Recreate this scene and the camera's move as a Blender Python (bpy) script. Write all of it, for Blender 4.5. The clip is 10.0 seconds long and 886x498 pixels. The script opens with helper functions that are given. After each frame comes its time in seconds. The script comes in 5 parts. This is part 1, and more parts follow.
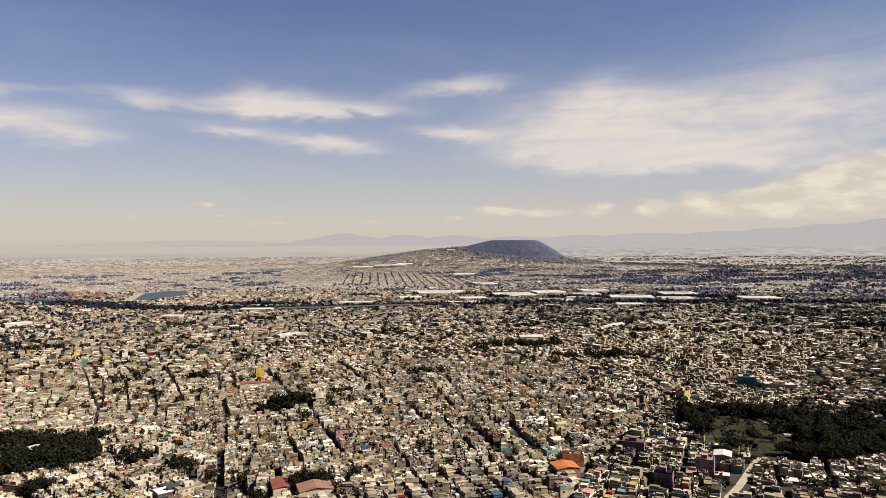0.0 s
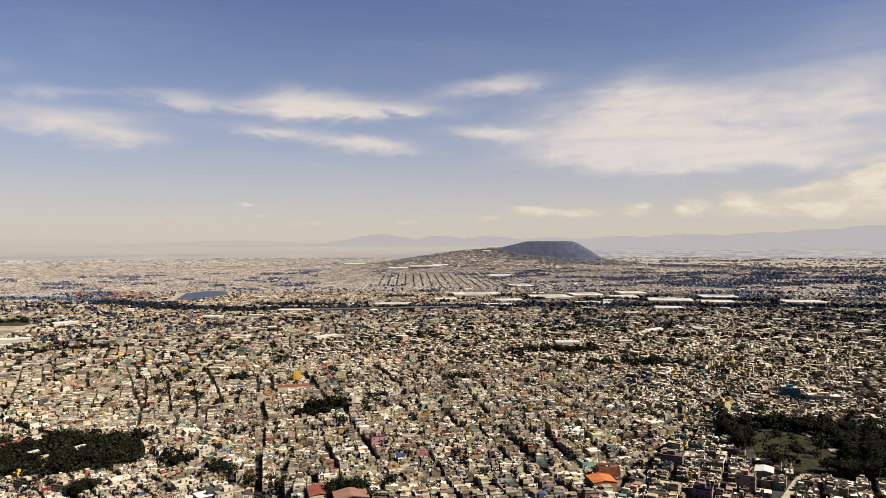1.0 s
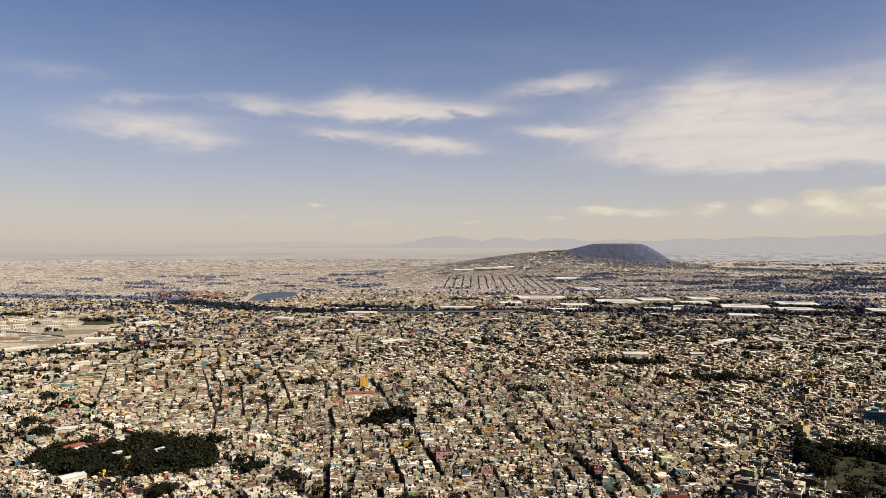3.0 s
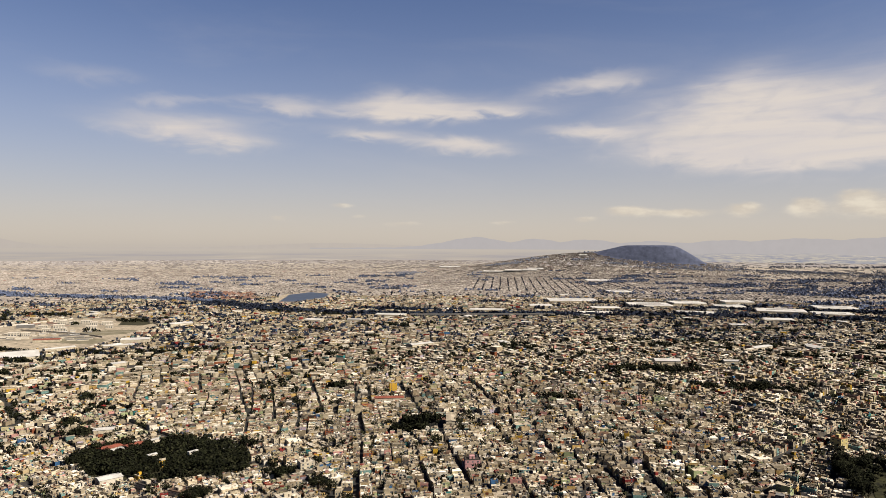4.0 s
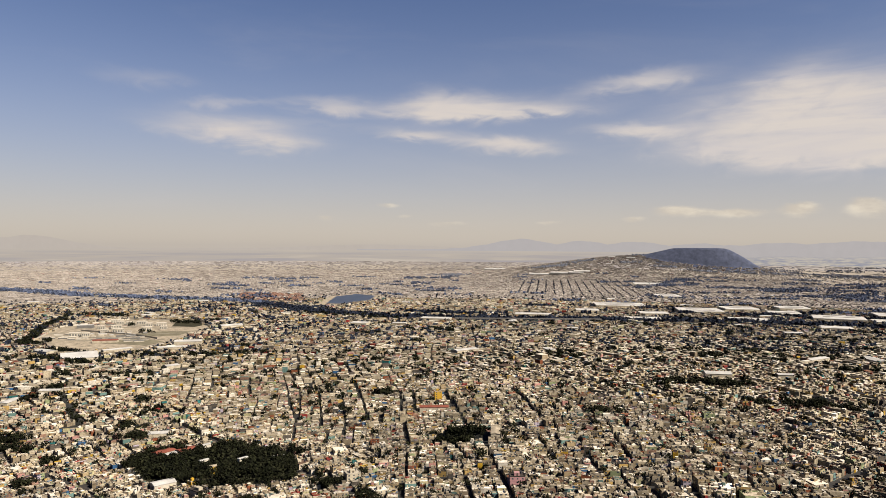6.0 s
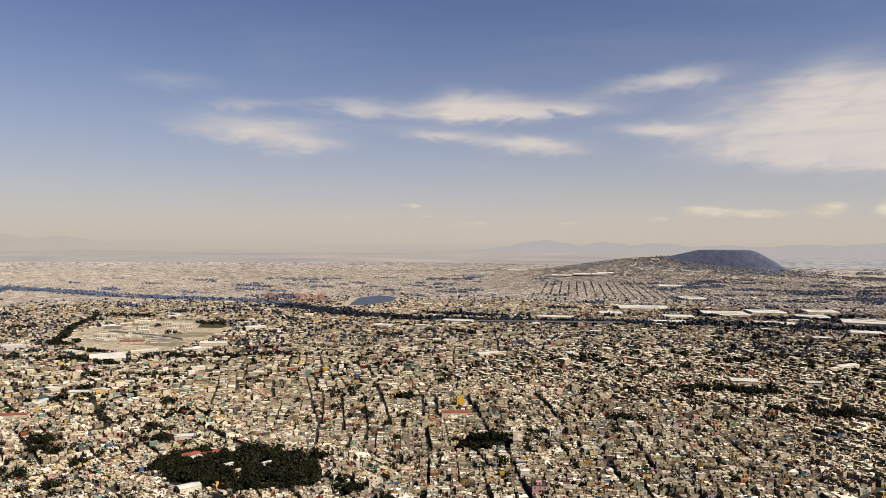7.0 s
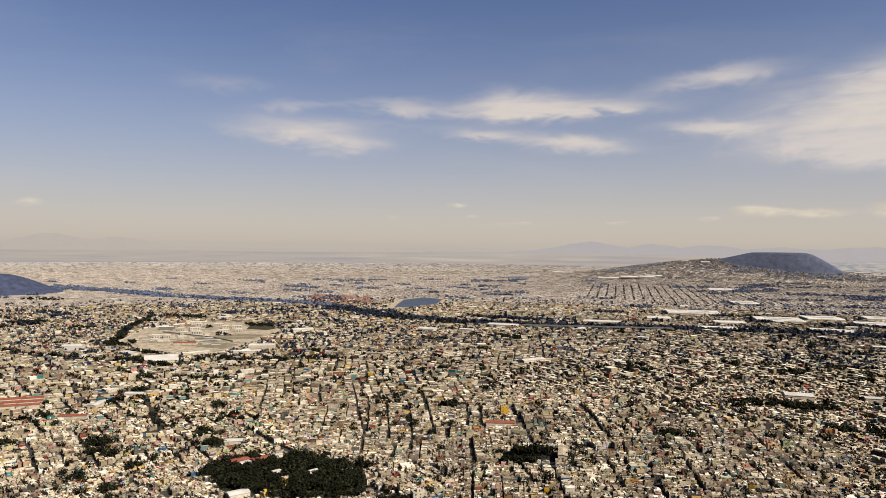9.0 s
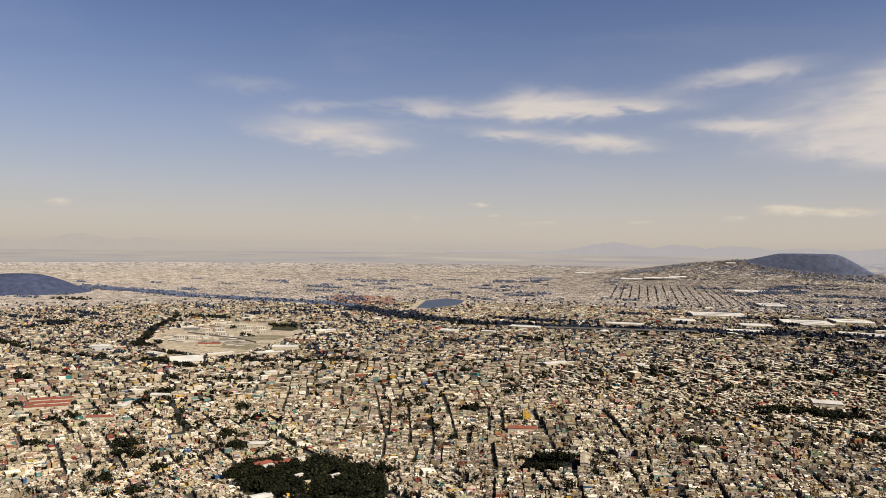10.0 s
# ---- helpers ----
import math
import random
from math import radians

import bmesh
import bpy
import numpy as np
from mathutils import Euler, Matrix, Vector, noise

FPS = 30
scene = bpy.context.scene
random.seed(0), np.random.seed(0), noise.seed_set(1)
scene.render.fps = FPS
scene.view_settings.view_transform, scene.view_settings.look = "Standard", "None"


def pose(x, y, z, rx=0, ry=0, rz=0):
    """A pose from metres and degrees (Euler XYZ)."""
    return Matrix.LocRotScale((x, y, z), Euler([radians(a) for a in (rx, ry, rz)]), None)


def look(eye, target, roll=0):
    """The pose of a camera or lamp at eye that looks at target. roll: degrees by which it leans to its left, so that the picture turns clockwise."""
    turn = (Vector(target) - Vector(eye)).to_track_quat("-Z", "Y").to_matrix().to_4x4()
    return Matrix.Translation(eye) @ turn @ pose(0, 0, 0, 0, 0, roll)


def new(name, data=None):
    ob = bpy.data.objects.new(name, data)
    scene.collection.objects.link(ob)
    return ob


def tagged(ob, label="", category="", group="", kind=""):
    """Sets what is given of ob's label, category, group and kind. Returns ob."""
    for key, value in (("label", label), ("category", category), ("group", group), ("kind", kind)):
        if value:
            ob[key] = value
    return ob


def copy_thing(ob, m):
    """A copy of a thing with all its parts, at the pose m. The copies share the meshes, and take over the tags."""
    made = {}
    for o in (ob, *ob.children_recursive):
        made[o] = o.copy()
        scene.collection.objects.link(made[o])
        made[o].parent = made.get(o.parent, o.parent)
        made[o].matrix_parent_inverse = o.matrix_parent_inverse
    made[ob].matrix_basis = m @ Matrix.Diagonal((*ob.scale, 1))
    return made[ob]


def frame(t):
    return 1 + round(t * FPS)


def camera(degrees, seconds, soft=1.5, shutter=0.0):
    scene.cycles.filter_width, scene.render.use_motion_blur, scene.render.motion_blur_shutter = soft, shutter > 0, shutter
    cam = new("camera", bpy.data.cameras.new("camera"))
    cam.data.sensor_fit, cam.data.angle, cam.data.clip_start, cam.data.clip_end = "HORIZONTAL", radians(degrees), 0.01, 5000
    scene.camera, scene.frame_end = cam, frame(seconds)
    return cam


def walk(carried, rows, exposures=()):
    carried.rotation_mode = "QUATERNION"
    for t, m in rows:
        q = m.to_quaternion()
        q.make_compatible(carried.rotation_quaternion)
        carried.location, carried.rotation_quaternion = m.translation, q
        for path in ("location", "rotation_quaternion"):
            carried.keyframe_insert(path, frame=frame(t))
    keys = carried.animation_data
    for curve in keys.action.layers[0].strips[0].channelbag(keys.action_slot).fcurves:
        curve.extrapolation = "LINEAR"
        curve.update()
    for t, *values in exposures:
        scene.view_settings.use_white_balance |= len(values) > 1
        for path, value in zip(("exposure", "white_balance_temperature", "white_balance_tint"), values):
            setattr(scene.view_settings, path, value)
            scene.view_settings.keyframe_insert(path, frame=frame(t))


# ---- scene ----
cam = camera(66.15, 10.0, soft=0.76)


def aim(x, y, z, turn, tilt, lean):
    """The camera's pose from its heading (degrees to the left of +y), tilt and lean."""
    a, b = radians(turn), radians(tilt)
    return look((x, y, z), (x - math.sin(a) * math.cos(b), y + math.cos(a) * math.cos(b), z + math.sin(b)), lean)


# seconds, place, heading, tilt, lean: a climbing flight that turns to the left
FLIGHT = (
    (0.0, 0.00, 0.00, 190.00, -0.001, -0.270, -0.285),
    (0.5, 0.06, -0.06, 193.21, 1.521, -0.284, -0.219),
    (1.0, 0.10, -0.18, 196.40, 2.988, -0.259, -0.155),
    (1.5, 0.14, -0.34, 199.59, 4.369, -0.259, -0.093),
    (2.0, 0.16, -0.54, 202.76, 5.802, -0.256, -0.033),
    (2.5, 0.18, -0.77, 205.93, 7.149, -0.265, 0.025),
    (4.0, 0.20, -1.55, 215.38, 10.957, -0.229, 0.189),
    (4.5, 0.19, -1.82, 218.53, 11.988, -0.243, 0.240),
    (5.0, 0.19, -2.07, 221.67, 12.959, -0.235, 0.289),
    (5.5, 0.18, -2.31, 224.81, 13.851, -0.248, 0.337),
    (7.0, 0.15, -2.82, 234.25, 16.641, -0.242, 0.468),
    (7.5, 0.14, -2.91, 237.41, 17.572, -0.251, 0.508),
    (8.0, 0.13, -2.93, 240.57, 18.533, -0.265, 0.546),
    (8.5, 0.13, -2.89, 243.74, 19.437, -0.288, 0.582),
    (9.0, 0.14, -2.77, 246.92, 20.419, -0.309, 0.617),
    (9.5, 0.15, -2.57, 250.11, 21.317, -0.335, 0.650),
    (10.0, 0.17, -2.28, 253.32, 22.273, -0.364, 0.680),
)
walk(cam, [(row[0], aim(*row[1:])) for row in FLIGHT], ((0.0, 1.92), (2.5, 1.87), (5.0, 1.81), (10.0, 1.76)))

# ---- world and sun ----
SUN_AZ, SUN_EL = 105.0, 43.0   # degrees right of +y, degrees up
sun = new("sun", bpy.data.lights.new("sun", "SUN"))
sun.data.energy, sun.data.angle, sun.data.color = 5.0, radians(0.55), (1.0, 0.92, 0.84)
sun.matrix_world = look((0, 0, 900), (-math.sin(radians(SUN_AZ)) * 100, -math.cos(radians(SUN_AZ)) * 100, 900 - 100 * math.tan(radians(SUN_EL))))

# clouds: azimuth, elevation, half width, half height, slope, density (degrees)
CLOUDS = (
    (-31.4, 8.9, 6.4, 1.2, -0.07, 1.15), (-32.8, 11.3, 3.6, 0.5, 0.06, 0.6), (-23.8, 11.4, 4.2, 0.6, -0.02, 0.75), (-14.2, 11.5, 4.8, 1.2, 0.03, 1.5),
    (-6.6, 11.2, 4.4, 0.65, 0.02, 0.85), (-17.0, 9.2, 3.2, 0.45, -0.06, 0.7), (-9.6, 8.4, 4.4, 0.75, -0.07, 1.15), (1.6, 13.4, 4.0, 0.8, 0.08, 0.65),
    (1.3, 9.3, 3.9, 0.55, -0.05, 0.9), (13.5, 9.7, 10.2, 3.1, 0.0, 1.1), (13.0, 12.5, 3.0, 1.6, 0.0, 0.5), (18.0, 6.9, 11.0, 1.3, -0.03, 0.8),
    (29.0, 9.4, 11.0, 3.4, 0.05, 0.7), (32.0, 15.0, 16.0, 5.0, 0.0, 0.26), (-38.5, 12.6, 4.0, 0.8, 0.0, 0.4),
    (-3.0, 12.6, 6.0, 0.8, 0.12, 0.30), (-24.0, 10.0, 6.0, 0.5, -0.06, 0.25), (8.0, 7.6, 6.0, 0.7, -0.05, 0.5),
)
# low cumulus: azimuth, elevation, half width, half height, density
PUFFS = (
    (17.1, 3.3, 1.2, 0.50, 1.0), (20.3, 3.75, 1.4, 0.60, 1.0), (24.2, 3.5, 2.4, 0.70, 1.0), (27.1, 4.1, 2.4, 0.95, 1.0), (30.4, 5.0, 2.6, 1.25, 1.0), (34.0, 5.3, 3.2, 1.5, 1.0), (26.0, 2.7, 9.0, 0.5, 0.7),
    (4.1, 3.0, 2.0, 0.36, 1.0), (8.4, 2.8, 2.4, 0.30, 0.9), (12.9, 3.1, 1.3, 0.42, 1.0), (0.8, 2.3, 1.0, 0.22, 0.7),
    (-24.6, 2.3, 0.9, 0.22, 0.62), (-19.4, 3.4, 1.3, 0.20, 0.62), (-14.4, 1.9, 2.2, 0.20, 0.55), (-18.0, 2.5, 1.0, 0.16, 0.5), (-6.0, 2.0, 1.4, 0.2, 0.55), (-51.8, 2.9, 1.2, 0.35, 0.62),
)


class Graph:
    """Short hand for building node trees."""

    def __init__(self, tree):
        self.t = tree
        self.n, self.l = tree.nodes, tree.links

    def node(self, kind):
        return self.n.new(kind)

    def put(self, socket, value):
        if isinstance(value, bpy.types.NodeSocket):
            self.l.new(value, socket)
        else:
            socket.default_value = value

    def math(self, op, a, b=0.0, c=0.0, clamp=False):
        nd = self.node("ShaderNodeMath")
        nd.operation, nd.use_clamp = op, clamp
        for k, v in enumerate((a, b, c)):
            self.put(nd.inputs[k], v)
        return nd.outputs[0]

    def noise(self, vector, scale, detail=3.0, rough=0.55, distort=0.0):
        nd = self.node("ShaderNodeTexNoise")
        self.put(nd.inputs["Vector"], vector)
        for key, v in (("Scale", scale), ("Detail", detail), ("Roughness", rough), ("Distortion", distort)):
            nd.inputs[key].default_value = v
        return nd.outputs["Fac"]

    def ramp(self, fac, stops, mode="LINEAR"):
        nd = self.node("ShaderNodeValToRGB")
        nd.color_ramp.interpolation = mode
        el = nd.color_ramp.elements
        while len(el) < len(stops):
            el.new(0.5)
        for e, (p, col) in zip(el, stops):
            e.position, e.color = p, (*col, 1.0)
        self.put(nd.inputs[0], fac)
        return nd.outputs[0]

    def mix(self, fac, a, b, mode="MIX"):
        nd = self.node("ShaderNodeMix")
        nd.data_type, nd.blend_type = "RGBA", mode
        self.put(nd.inputs[0], fac)
        for k, v in ((6, a), (7, b)):
            self.put(nd.inputs[k], v if isinstance(v, bpy.types.NodeSocket) else (*v, 1.0))
        return nd.outputs[2]

    def smooth(self, x, lo, hi):
        nd = self.node("ShaderNodeMapRange")
        nd.interpolation_type = "SMOOTHSTEP"
        self.put(nd.inputs[0], x)
        nd.inputs[1].default_value, nd.inputs[2].default_value = lo, hi
        return nd.outputs[0]


SKY_STRENGTH = 0.028


def build_world():
    world = bpy.data.worlds.new("daylight")
    scene.world = world
    world.use_nodes = True
    g = Graph(world.node_tree)
    g.n.clear()
    sky = g.node("ShaderNodeTexSky")
    sky.sky_type, sky.sun_disc = "NISHITA", False
    sky.sun_elevation, sky.sun_rotation = radians(SUN_EL), radians(SUN_AZ)
    sky.altitude, sky.air_density, sky.dust_density, sky.ozone_density = 2300.0, 1.3, 1.6, 3.0
    co = g.node("ShaderNodeTexCoord").outputs["Generated"]
    sep = g.node("ShaderNodeSeparateXYZ")
    g.put(sep.inputs[0], co)
    x, y, z = sep.outputs
    az = g.math("MULTIPLY", g.math("ARCTAN2", x, y), 57.2958)
    el = g.math("MULTIPLY", g.math("ARCSINE", z), 57.2958)
    flat = g.node("ShaderNodeCombineXYZ")
    for k, v in enumerate((g.math("MULTIPLY", az, 0.1), g.math("MULTIPLY", el, 0.42), 3.7)):
        g.put(flat.inputs[k], v)
    fine = g.noise(flat.outputs[0], 1.6, 5.0, 0.55, 0.4)
    wisp = g.noise(flat.outputs[0], 0.7, 4.0, 0.6, 0.8)
    streak = g.node("ShaderNodeCombineXYZ")
    for k, v in enumerate((g.math("MULTIPLY", az, 0.09), g.math("MULTIPLY", g.math("SUBTRACT", el, g.math("MULTIPLY", az, 0.03)), 0.75), 5.2)):
        g.put(streak.inputs[k], v)
    torn = g.noise(streak.outputs[0], 1.0, 6.0, 0.55, 0.8)
    shred = g.node("ShaderNodeCombineXYZ")
    for k, v in enumerate((g.math("MULTIPLY", az, 0.36), g.math("MULTIPLY", g.math("SUBTRACT", el, g.math("MULTIPLY", az, 0.02)), 0.85), 1.9)):
        g.put(shred.inputs[k], v)
    frag = g.noise(shred.outputs[0], 0.8, 5.0, 0.5, 0.9)
    # the outlines wander with the noise
    az2 = g.math("ADD", az, g.math("MULTIPLY", g.math("SUBTRACT", fine, 0.5), 3.4))
    el2 = g.math("ADD", el, g.math("MULTIPLY", g.math("ADD", g.math("SUBTRACT", wisp, 0.5), g.math("MULTIPLY", g.math("SUBTRACT", frag, 0.5), 1.1)), 1.4))
    total = 0.0
    for a, e, sa, se, slope, dens in CLOUDS:
        da = g.math("SUBTRACT", az2, a)
        de = g.math("SUBTRACT", g.math("SUBTRACT", el2, e), g.math("MULTIPLY", da, slope))
        q = g.math("ADD", g.math("POWER", g.math("MULTIPLY", da, 1 / sa), 2.0), g.math("POWER", g.math("MULTIPLY", de, 1 / se), 2.0))
        total = g.math("ADD", total, g.math("MULTIPLY", g.math("EXPONENT", g.math("MULTIPLY", q, -1.0)), dens))
    cirrus = g.math("MULTIPLY", g.smooth(g.noise(flat.outputs[0], 0.5, 6.0, 0.6, 0.6), 0.45, 0.85), 0.09)
    body = g.math("ADD", g.math("MULTIPLY", torn, 0.7), g.math("MULTIPLY", frag, 1.1))
    cloud = g.smooth(g.math("MULTIPLY", total, g.math("ADD", 0.1, body)), 0.05, 1.35)
    cloud = g.math("ADD", cloud, cirrus, clamp=True)
    lump = g.node("ShaderNodeCombineXYZ")
    for k, v in enumerate((g.math("MULTIPLY", az, 0.5), g.math("MULTIPLY", el, 1.3), 8.1)):
        g.put(lump.inputs[k], v)
    knob = g.noise(lump.outputs[0], 1.4, 4.0, 0.6)
    puffs = 0.0
    for a, e, sa, se, dens in PUFFS:
        da = g.math("SUBTRACT", az, a)
        de = g.math("ADD", g.math("SUBTRACT", el, e), g.math("MULTIPLY", g.math("SUBTRACT", knob, 0.5), max(0.4, 1.1 * se)))
        de = g.math("MAXIMUM", de, g.math("MULTIPLY", de, 0.6))
        q = g.math("ADD", g.math("POWER", g.math("MULTIPLY", da, 1 / sa), 2.0), g.math("POWER", g.math("MULTIPLY", de, 1 / se), 2.0))
        puffs = g.math("ADD", puffs, g.math("MULTIPLY", g.math("EXPONENT", g.math("MULTIPLY", q, -1.0)), dens))
    billow = g.noise(lump.outputs[0], 0.9, 5.0, 0.55)
    puffs = g.math("MULTIPLY", g.smooth(g.math("MULTIPLY", puffs, g.math("ADD", 0.55, g.math("MULTIPLY", billow, 0.9))), 0.22, 0.90), 0.84)
    crest = g.mix(g.smooth(billow, 0.38, 0.70), (6.5, 5.75, 4.8), (8.3, 7.4, 6.0))
    base = g.node("ShaderNodeVectorMath")
    base.operation = "MULTIPLY"
    g.put(base.inputs[0], sky.outputs[0])
    base.inputs[1].default_value = (0.445, 0.605, 0.84)
    # pale haze over the basin and dusty air at the horizon
    low = g.math("MAXIMUM", el, 0.0)
    # the dust lies over the basin ahead; unseen sky behind is dimmed to deepen shade
    haze_veil = g.math("SUBTRACT", 1.0, g.math("MULTIPLY", g.smooth(g.math("ABSOLUTE", g.math("ADD", az, 9.0)), 62.0, 125.0), 0.6))
    col = g.mix(g.math("MULTIPLY", g.math("MULTIPLY", g.math("EXPONENT", g.math("MULTIPLY", low, -0.10)), 0.86), haze_veil), base.outputs[0], (5.5, 5.25, 5.55))
    col = g.mix(g.math("MULTIPLY", g.math("MULTIPLY", g.math("EXPONENT", g.math("MULTIPLY", low, -0.21)), 0.95), haze_veil), col, (6.6, 5.75, 4.55))
    col = g.mix(g.math("MULTIPLY", g.math("EXPONENT", g.math("MULTIPLY", low, -0.9)), 0.7), col, (4.95, 4.45, 4.05))
    col = g.mix(cloud, col, g.mix(g.smooth(torn, 0.32, 0.68), (6.65, 6.15, 6.0), (7.3, 6.6, 6.05)))
    col = g.mix(puffs, col, crest)
    # below the horizon the far plain lies in streaks under the haze
    plain = g.node("ShaderNodeCombineXYZ")
    for k, v in enumerate((g.math("MULTIPLY", az, 0.16), g.math("MULTIPLY", el, 4.5), 2.4)):
        g.put(plain.inputs[k], v)
    strip = g.ramp(g.noise(plain.outputs[0], 1.0, 4.0, 0.55, 0.2), ((0.34, (4.1, 3.75, 3.75)), (0.48, (4.75, 4.25, 3.9)), (0.60, (5.05, 4.45, 3.9)), (0.72, (5.9, 5.2, 4.45))))
    col = g.mix(g.smooth(g.math("MULTIPLY", el, -1.0), 0.20, 0.95), col, strip)
    col = g.mix(g.smooth(el, 9.0, 21.0), col, g.mix(1.0, col, (0.90, 0.92, 0.95), "MULTIPLY"))
    # overhead, out of view, the sky is dimmed to deeper blue, darkening the shade
    col = g.mix(g.smooth(el, 21.0, 48.0), col, g.mix(1.0, col, (0.17, 0.36, 0.90), "MULTIPLY"))
    bg = g.node("ShaderNodeBackground")
    g.put(bg.inputs[0], col)
    bg.inputs[1].default_value = SKY_STRENGTH
    g.put(g.node("ShaderNodeOutputWorld").inputs[0], bg.outputs[0])


build_world()

# ---- materials ----


def material(name, rough=0.85, spec=0.1, metal=0.0):
    m = bpy.data.materials.new(name)
    m.use_nodes = True
    g = Graph(m.node_tree)
    b = m.node_tree.nodes["Principled BSDF"]
    b.inputs["Roughness"].default_value = rough
    b.inputs["Specular IOR Level"].default_value = spec
    b.inputs["Metallic"].default_value = metal
    return m, g, b


PAINTS = (
    (0.000, (0.167, 0.141, 0.095)), (0.130, (0.140, 0.112, 0.072)), (0.220, (0.220, 0.188, 0.132)), (0.360, (0.055, 0.047, 0.037)),
    (0.420, (0.280, 0.236, 0.162)), (0.520, (0.160, 0.127, 0.082)), (0.600, (0.172, 0.132, 0.074)), (0.665, (0.308, 0.283, 0.231)),
    (0.760, (0.220, 0.199, 0.113)), (0.800, (0.136, 0.083, 0.056)), (0.835, (0.229, 0.154, 0.053)), (0.865, (0.132, 0.044, 0.019)), (0.885, (0.238, 0.123, 0.104)),
    (0.910, (0.075, 0.128, 0.114)), (0.930, (0.145, 0.163, 0.084)), (0.950, (0.019, 0.055, 0.114)), (0.962, (0.220, 0.134, 0.011)),
    (0.972, (0.110, 0.014, 0.012)), (0.981, (0.016, 0.092, 0.088)), (0.988, (0.207, 0.180, 0.207)),
)
ROOFS = (
    (0.00, (0.178, 0.151, 0.108)), (0.12, (0.096, 0.081, 0.060)), (0.20, (0.257, 0.224, 0.164)), (0.38, (0.033, 0.027, 0.022)),
    (0.44, (0.355, 0.319, 0.252)), (0.62, (0.144, 0.120, 0.086)), (0.68, (0.455, 0.420, 0.350)), (0.79, (0.080, 0.052, 0.035)),
    (0.83, (0.010, 0.009, 0.009)), (0.88, (0.226, 0.192, 0.139)), (0.975, (0.132, 0.054, 0.027)),
)
# colours of the wide plain, evened and paled: haze is painted into them
PLAIN_HAZE_PAINTS = ((0.0, (0.189, 0.166, 0.140)), (0.22, (0.155, 0.136, 0.117)), (0.45, (0.218, 0.193, 0.164)), (0.66, (0.177, 0.154, 0.126)), (0.82, (0.255, 0.229, 0.198)), (0.93, (0.116, 0.103, 0.095)), (0.975, (0.161, 0.102, 0.084)))
PLAIN_HAZE_ROOFS = ((0.0, (0.184, 0.162, 0.136)), (0.28, (0.213, 0.189, 0.162)), (0.55, (0.148, 0.130, 0.113)), (0.75, (0.246, 0.222, 0.193)), (0.92, (0.307, 0.287, 0.262)), (0.965, (0.114, 0.101, 0.092)))

# colours of the farthest quarters, greyed further by painted haze
EDGE_HAZE_PAINTS = ((0.0, (0.150, 0.136, 0.126)), (0.4, (0.170, 0.154, 0.138)), (0.7, (0.128, 0.119, 0.117)), (0.9, (0.195, 0.178, 0.158)))
EDGE_HAZE_ROOFS = ((0.0, (0.150, 0.137, 0.126)), (0.4, (0.180, 0.162, 0.142)), (0.7, (0.130, 0.122, 0.120)), (0.9, (0.240, 0.224, 0.200)))


def town_material(name, stops, source, rough, grain):
    """Painted masonry: one colour from a town's range for each house, with stains and grain."""
    m, g, b = material(name, rough)
    if source == "island":
        pick = g.node("ShaderNodeNewGeometry").outputs["Random Per Island"]
    else:
        pick = g.node("ShaderNodeObjectInfo").outputs["Random"]
    base = g.ramp(pick, stops, "CONSTANT")
    pos = g.node("ShaderNodeNewGeometry").outputs["Position"]
    stain = g.noise(pos, 0.33, 4.0, 0.65)
    fine = g.noise(pos, grain, 3.0, 0.6)
    dark = g.ramp(stain, ((0.32, (0.42, 0.40, 0.37)), (0.55, (1.0, 1.0, 1.0))))
    speck = g.ramp(fine, ((0.25, (0.78, 0.77, 0.75)), (0.70, (1.06, 1.05, 1.03))))
    ward = g.ramp(g.noise(pos, 0.02, 3.0, 0.6), ((0.34, (0.56, 0.55, 0.54)), (0.50, (0.92, 0.91, 0.90)), (0.66, (1.16, 1.15, 1.13))))
    col = g.mix(1.0, g.mix(0.8, base, dark, "MULTIPLY"), speck, "MULTIPLY")
    col = g.mix(1.0, col, ward, "MULTIPLY")
    g.put(b.inputs["Base Color"], col)
    bump = g.node("ShaderNodeBump")
    bump.inputs["Strength"].default_value, bump.inputs["Distance"].default_value = 0.25, 0.05
    g.put(bump.inputs["Height"], fine)
    g.put(b.inputs["Normal"], bump.outputs[0])
    return m


def plain_material(name, color, vary=0.25, scale=0.4, rough=0.85, metal=0.0, spec=0.08):
    """One colour with stains at two scales."""
    m, g, b = material(name, rough, spec, metal)
    pos = g.node("ShaderNodeNewGeometry").outputs["Position"]
    big, small = g.noise(pos, scale * 0.2, 4.0, 0.6), g.noise(pos, scale * 4.0, 3.0, 0.6)
    lo, hi = tuple(c * (1 - vary) for c in color), tuple(min(1.0, c * (1 + vary * 0.6)) for c in color)
    col = g.ramp(big, ((0.3, lo), (0.7, hi)))
    col = g.mix(1.0, col, g.ramp(small, ((0.25, (0.85, 0.85, 0.85)), (0.7, (1.05, 1.05, 1.05)))), "MULTIPLY")
    g.put(b.inputs["Base Color"], col)
    return m


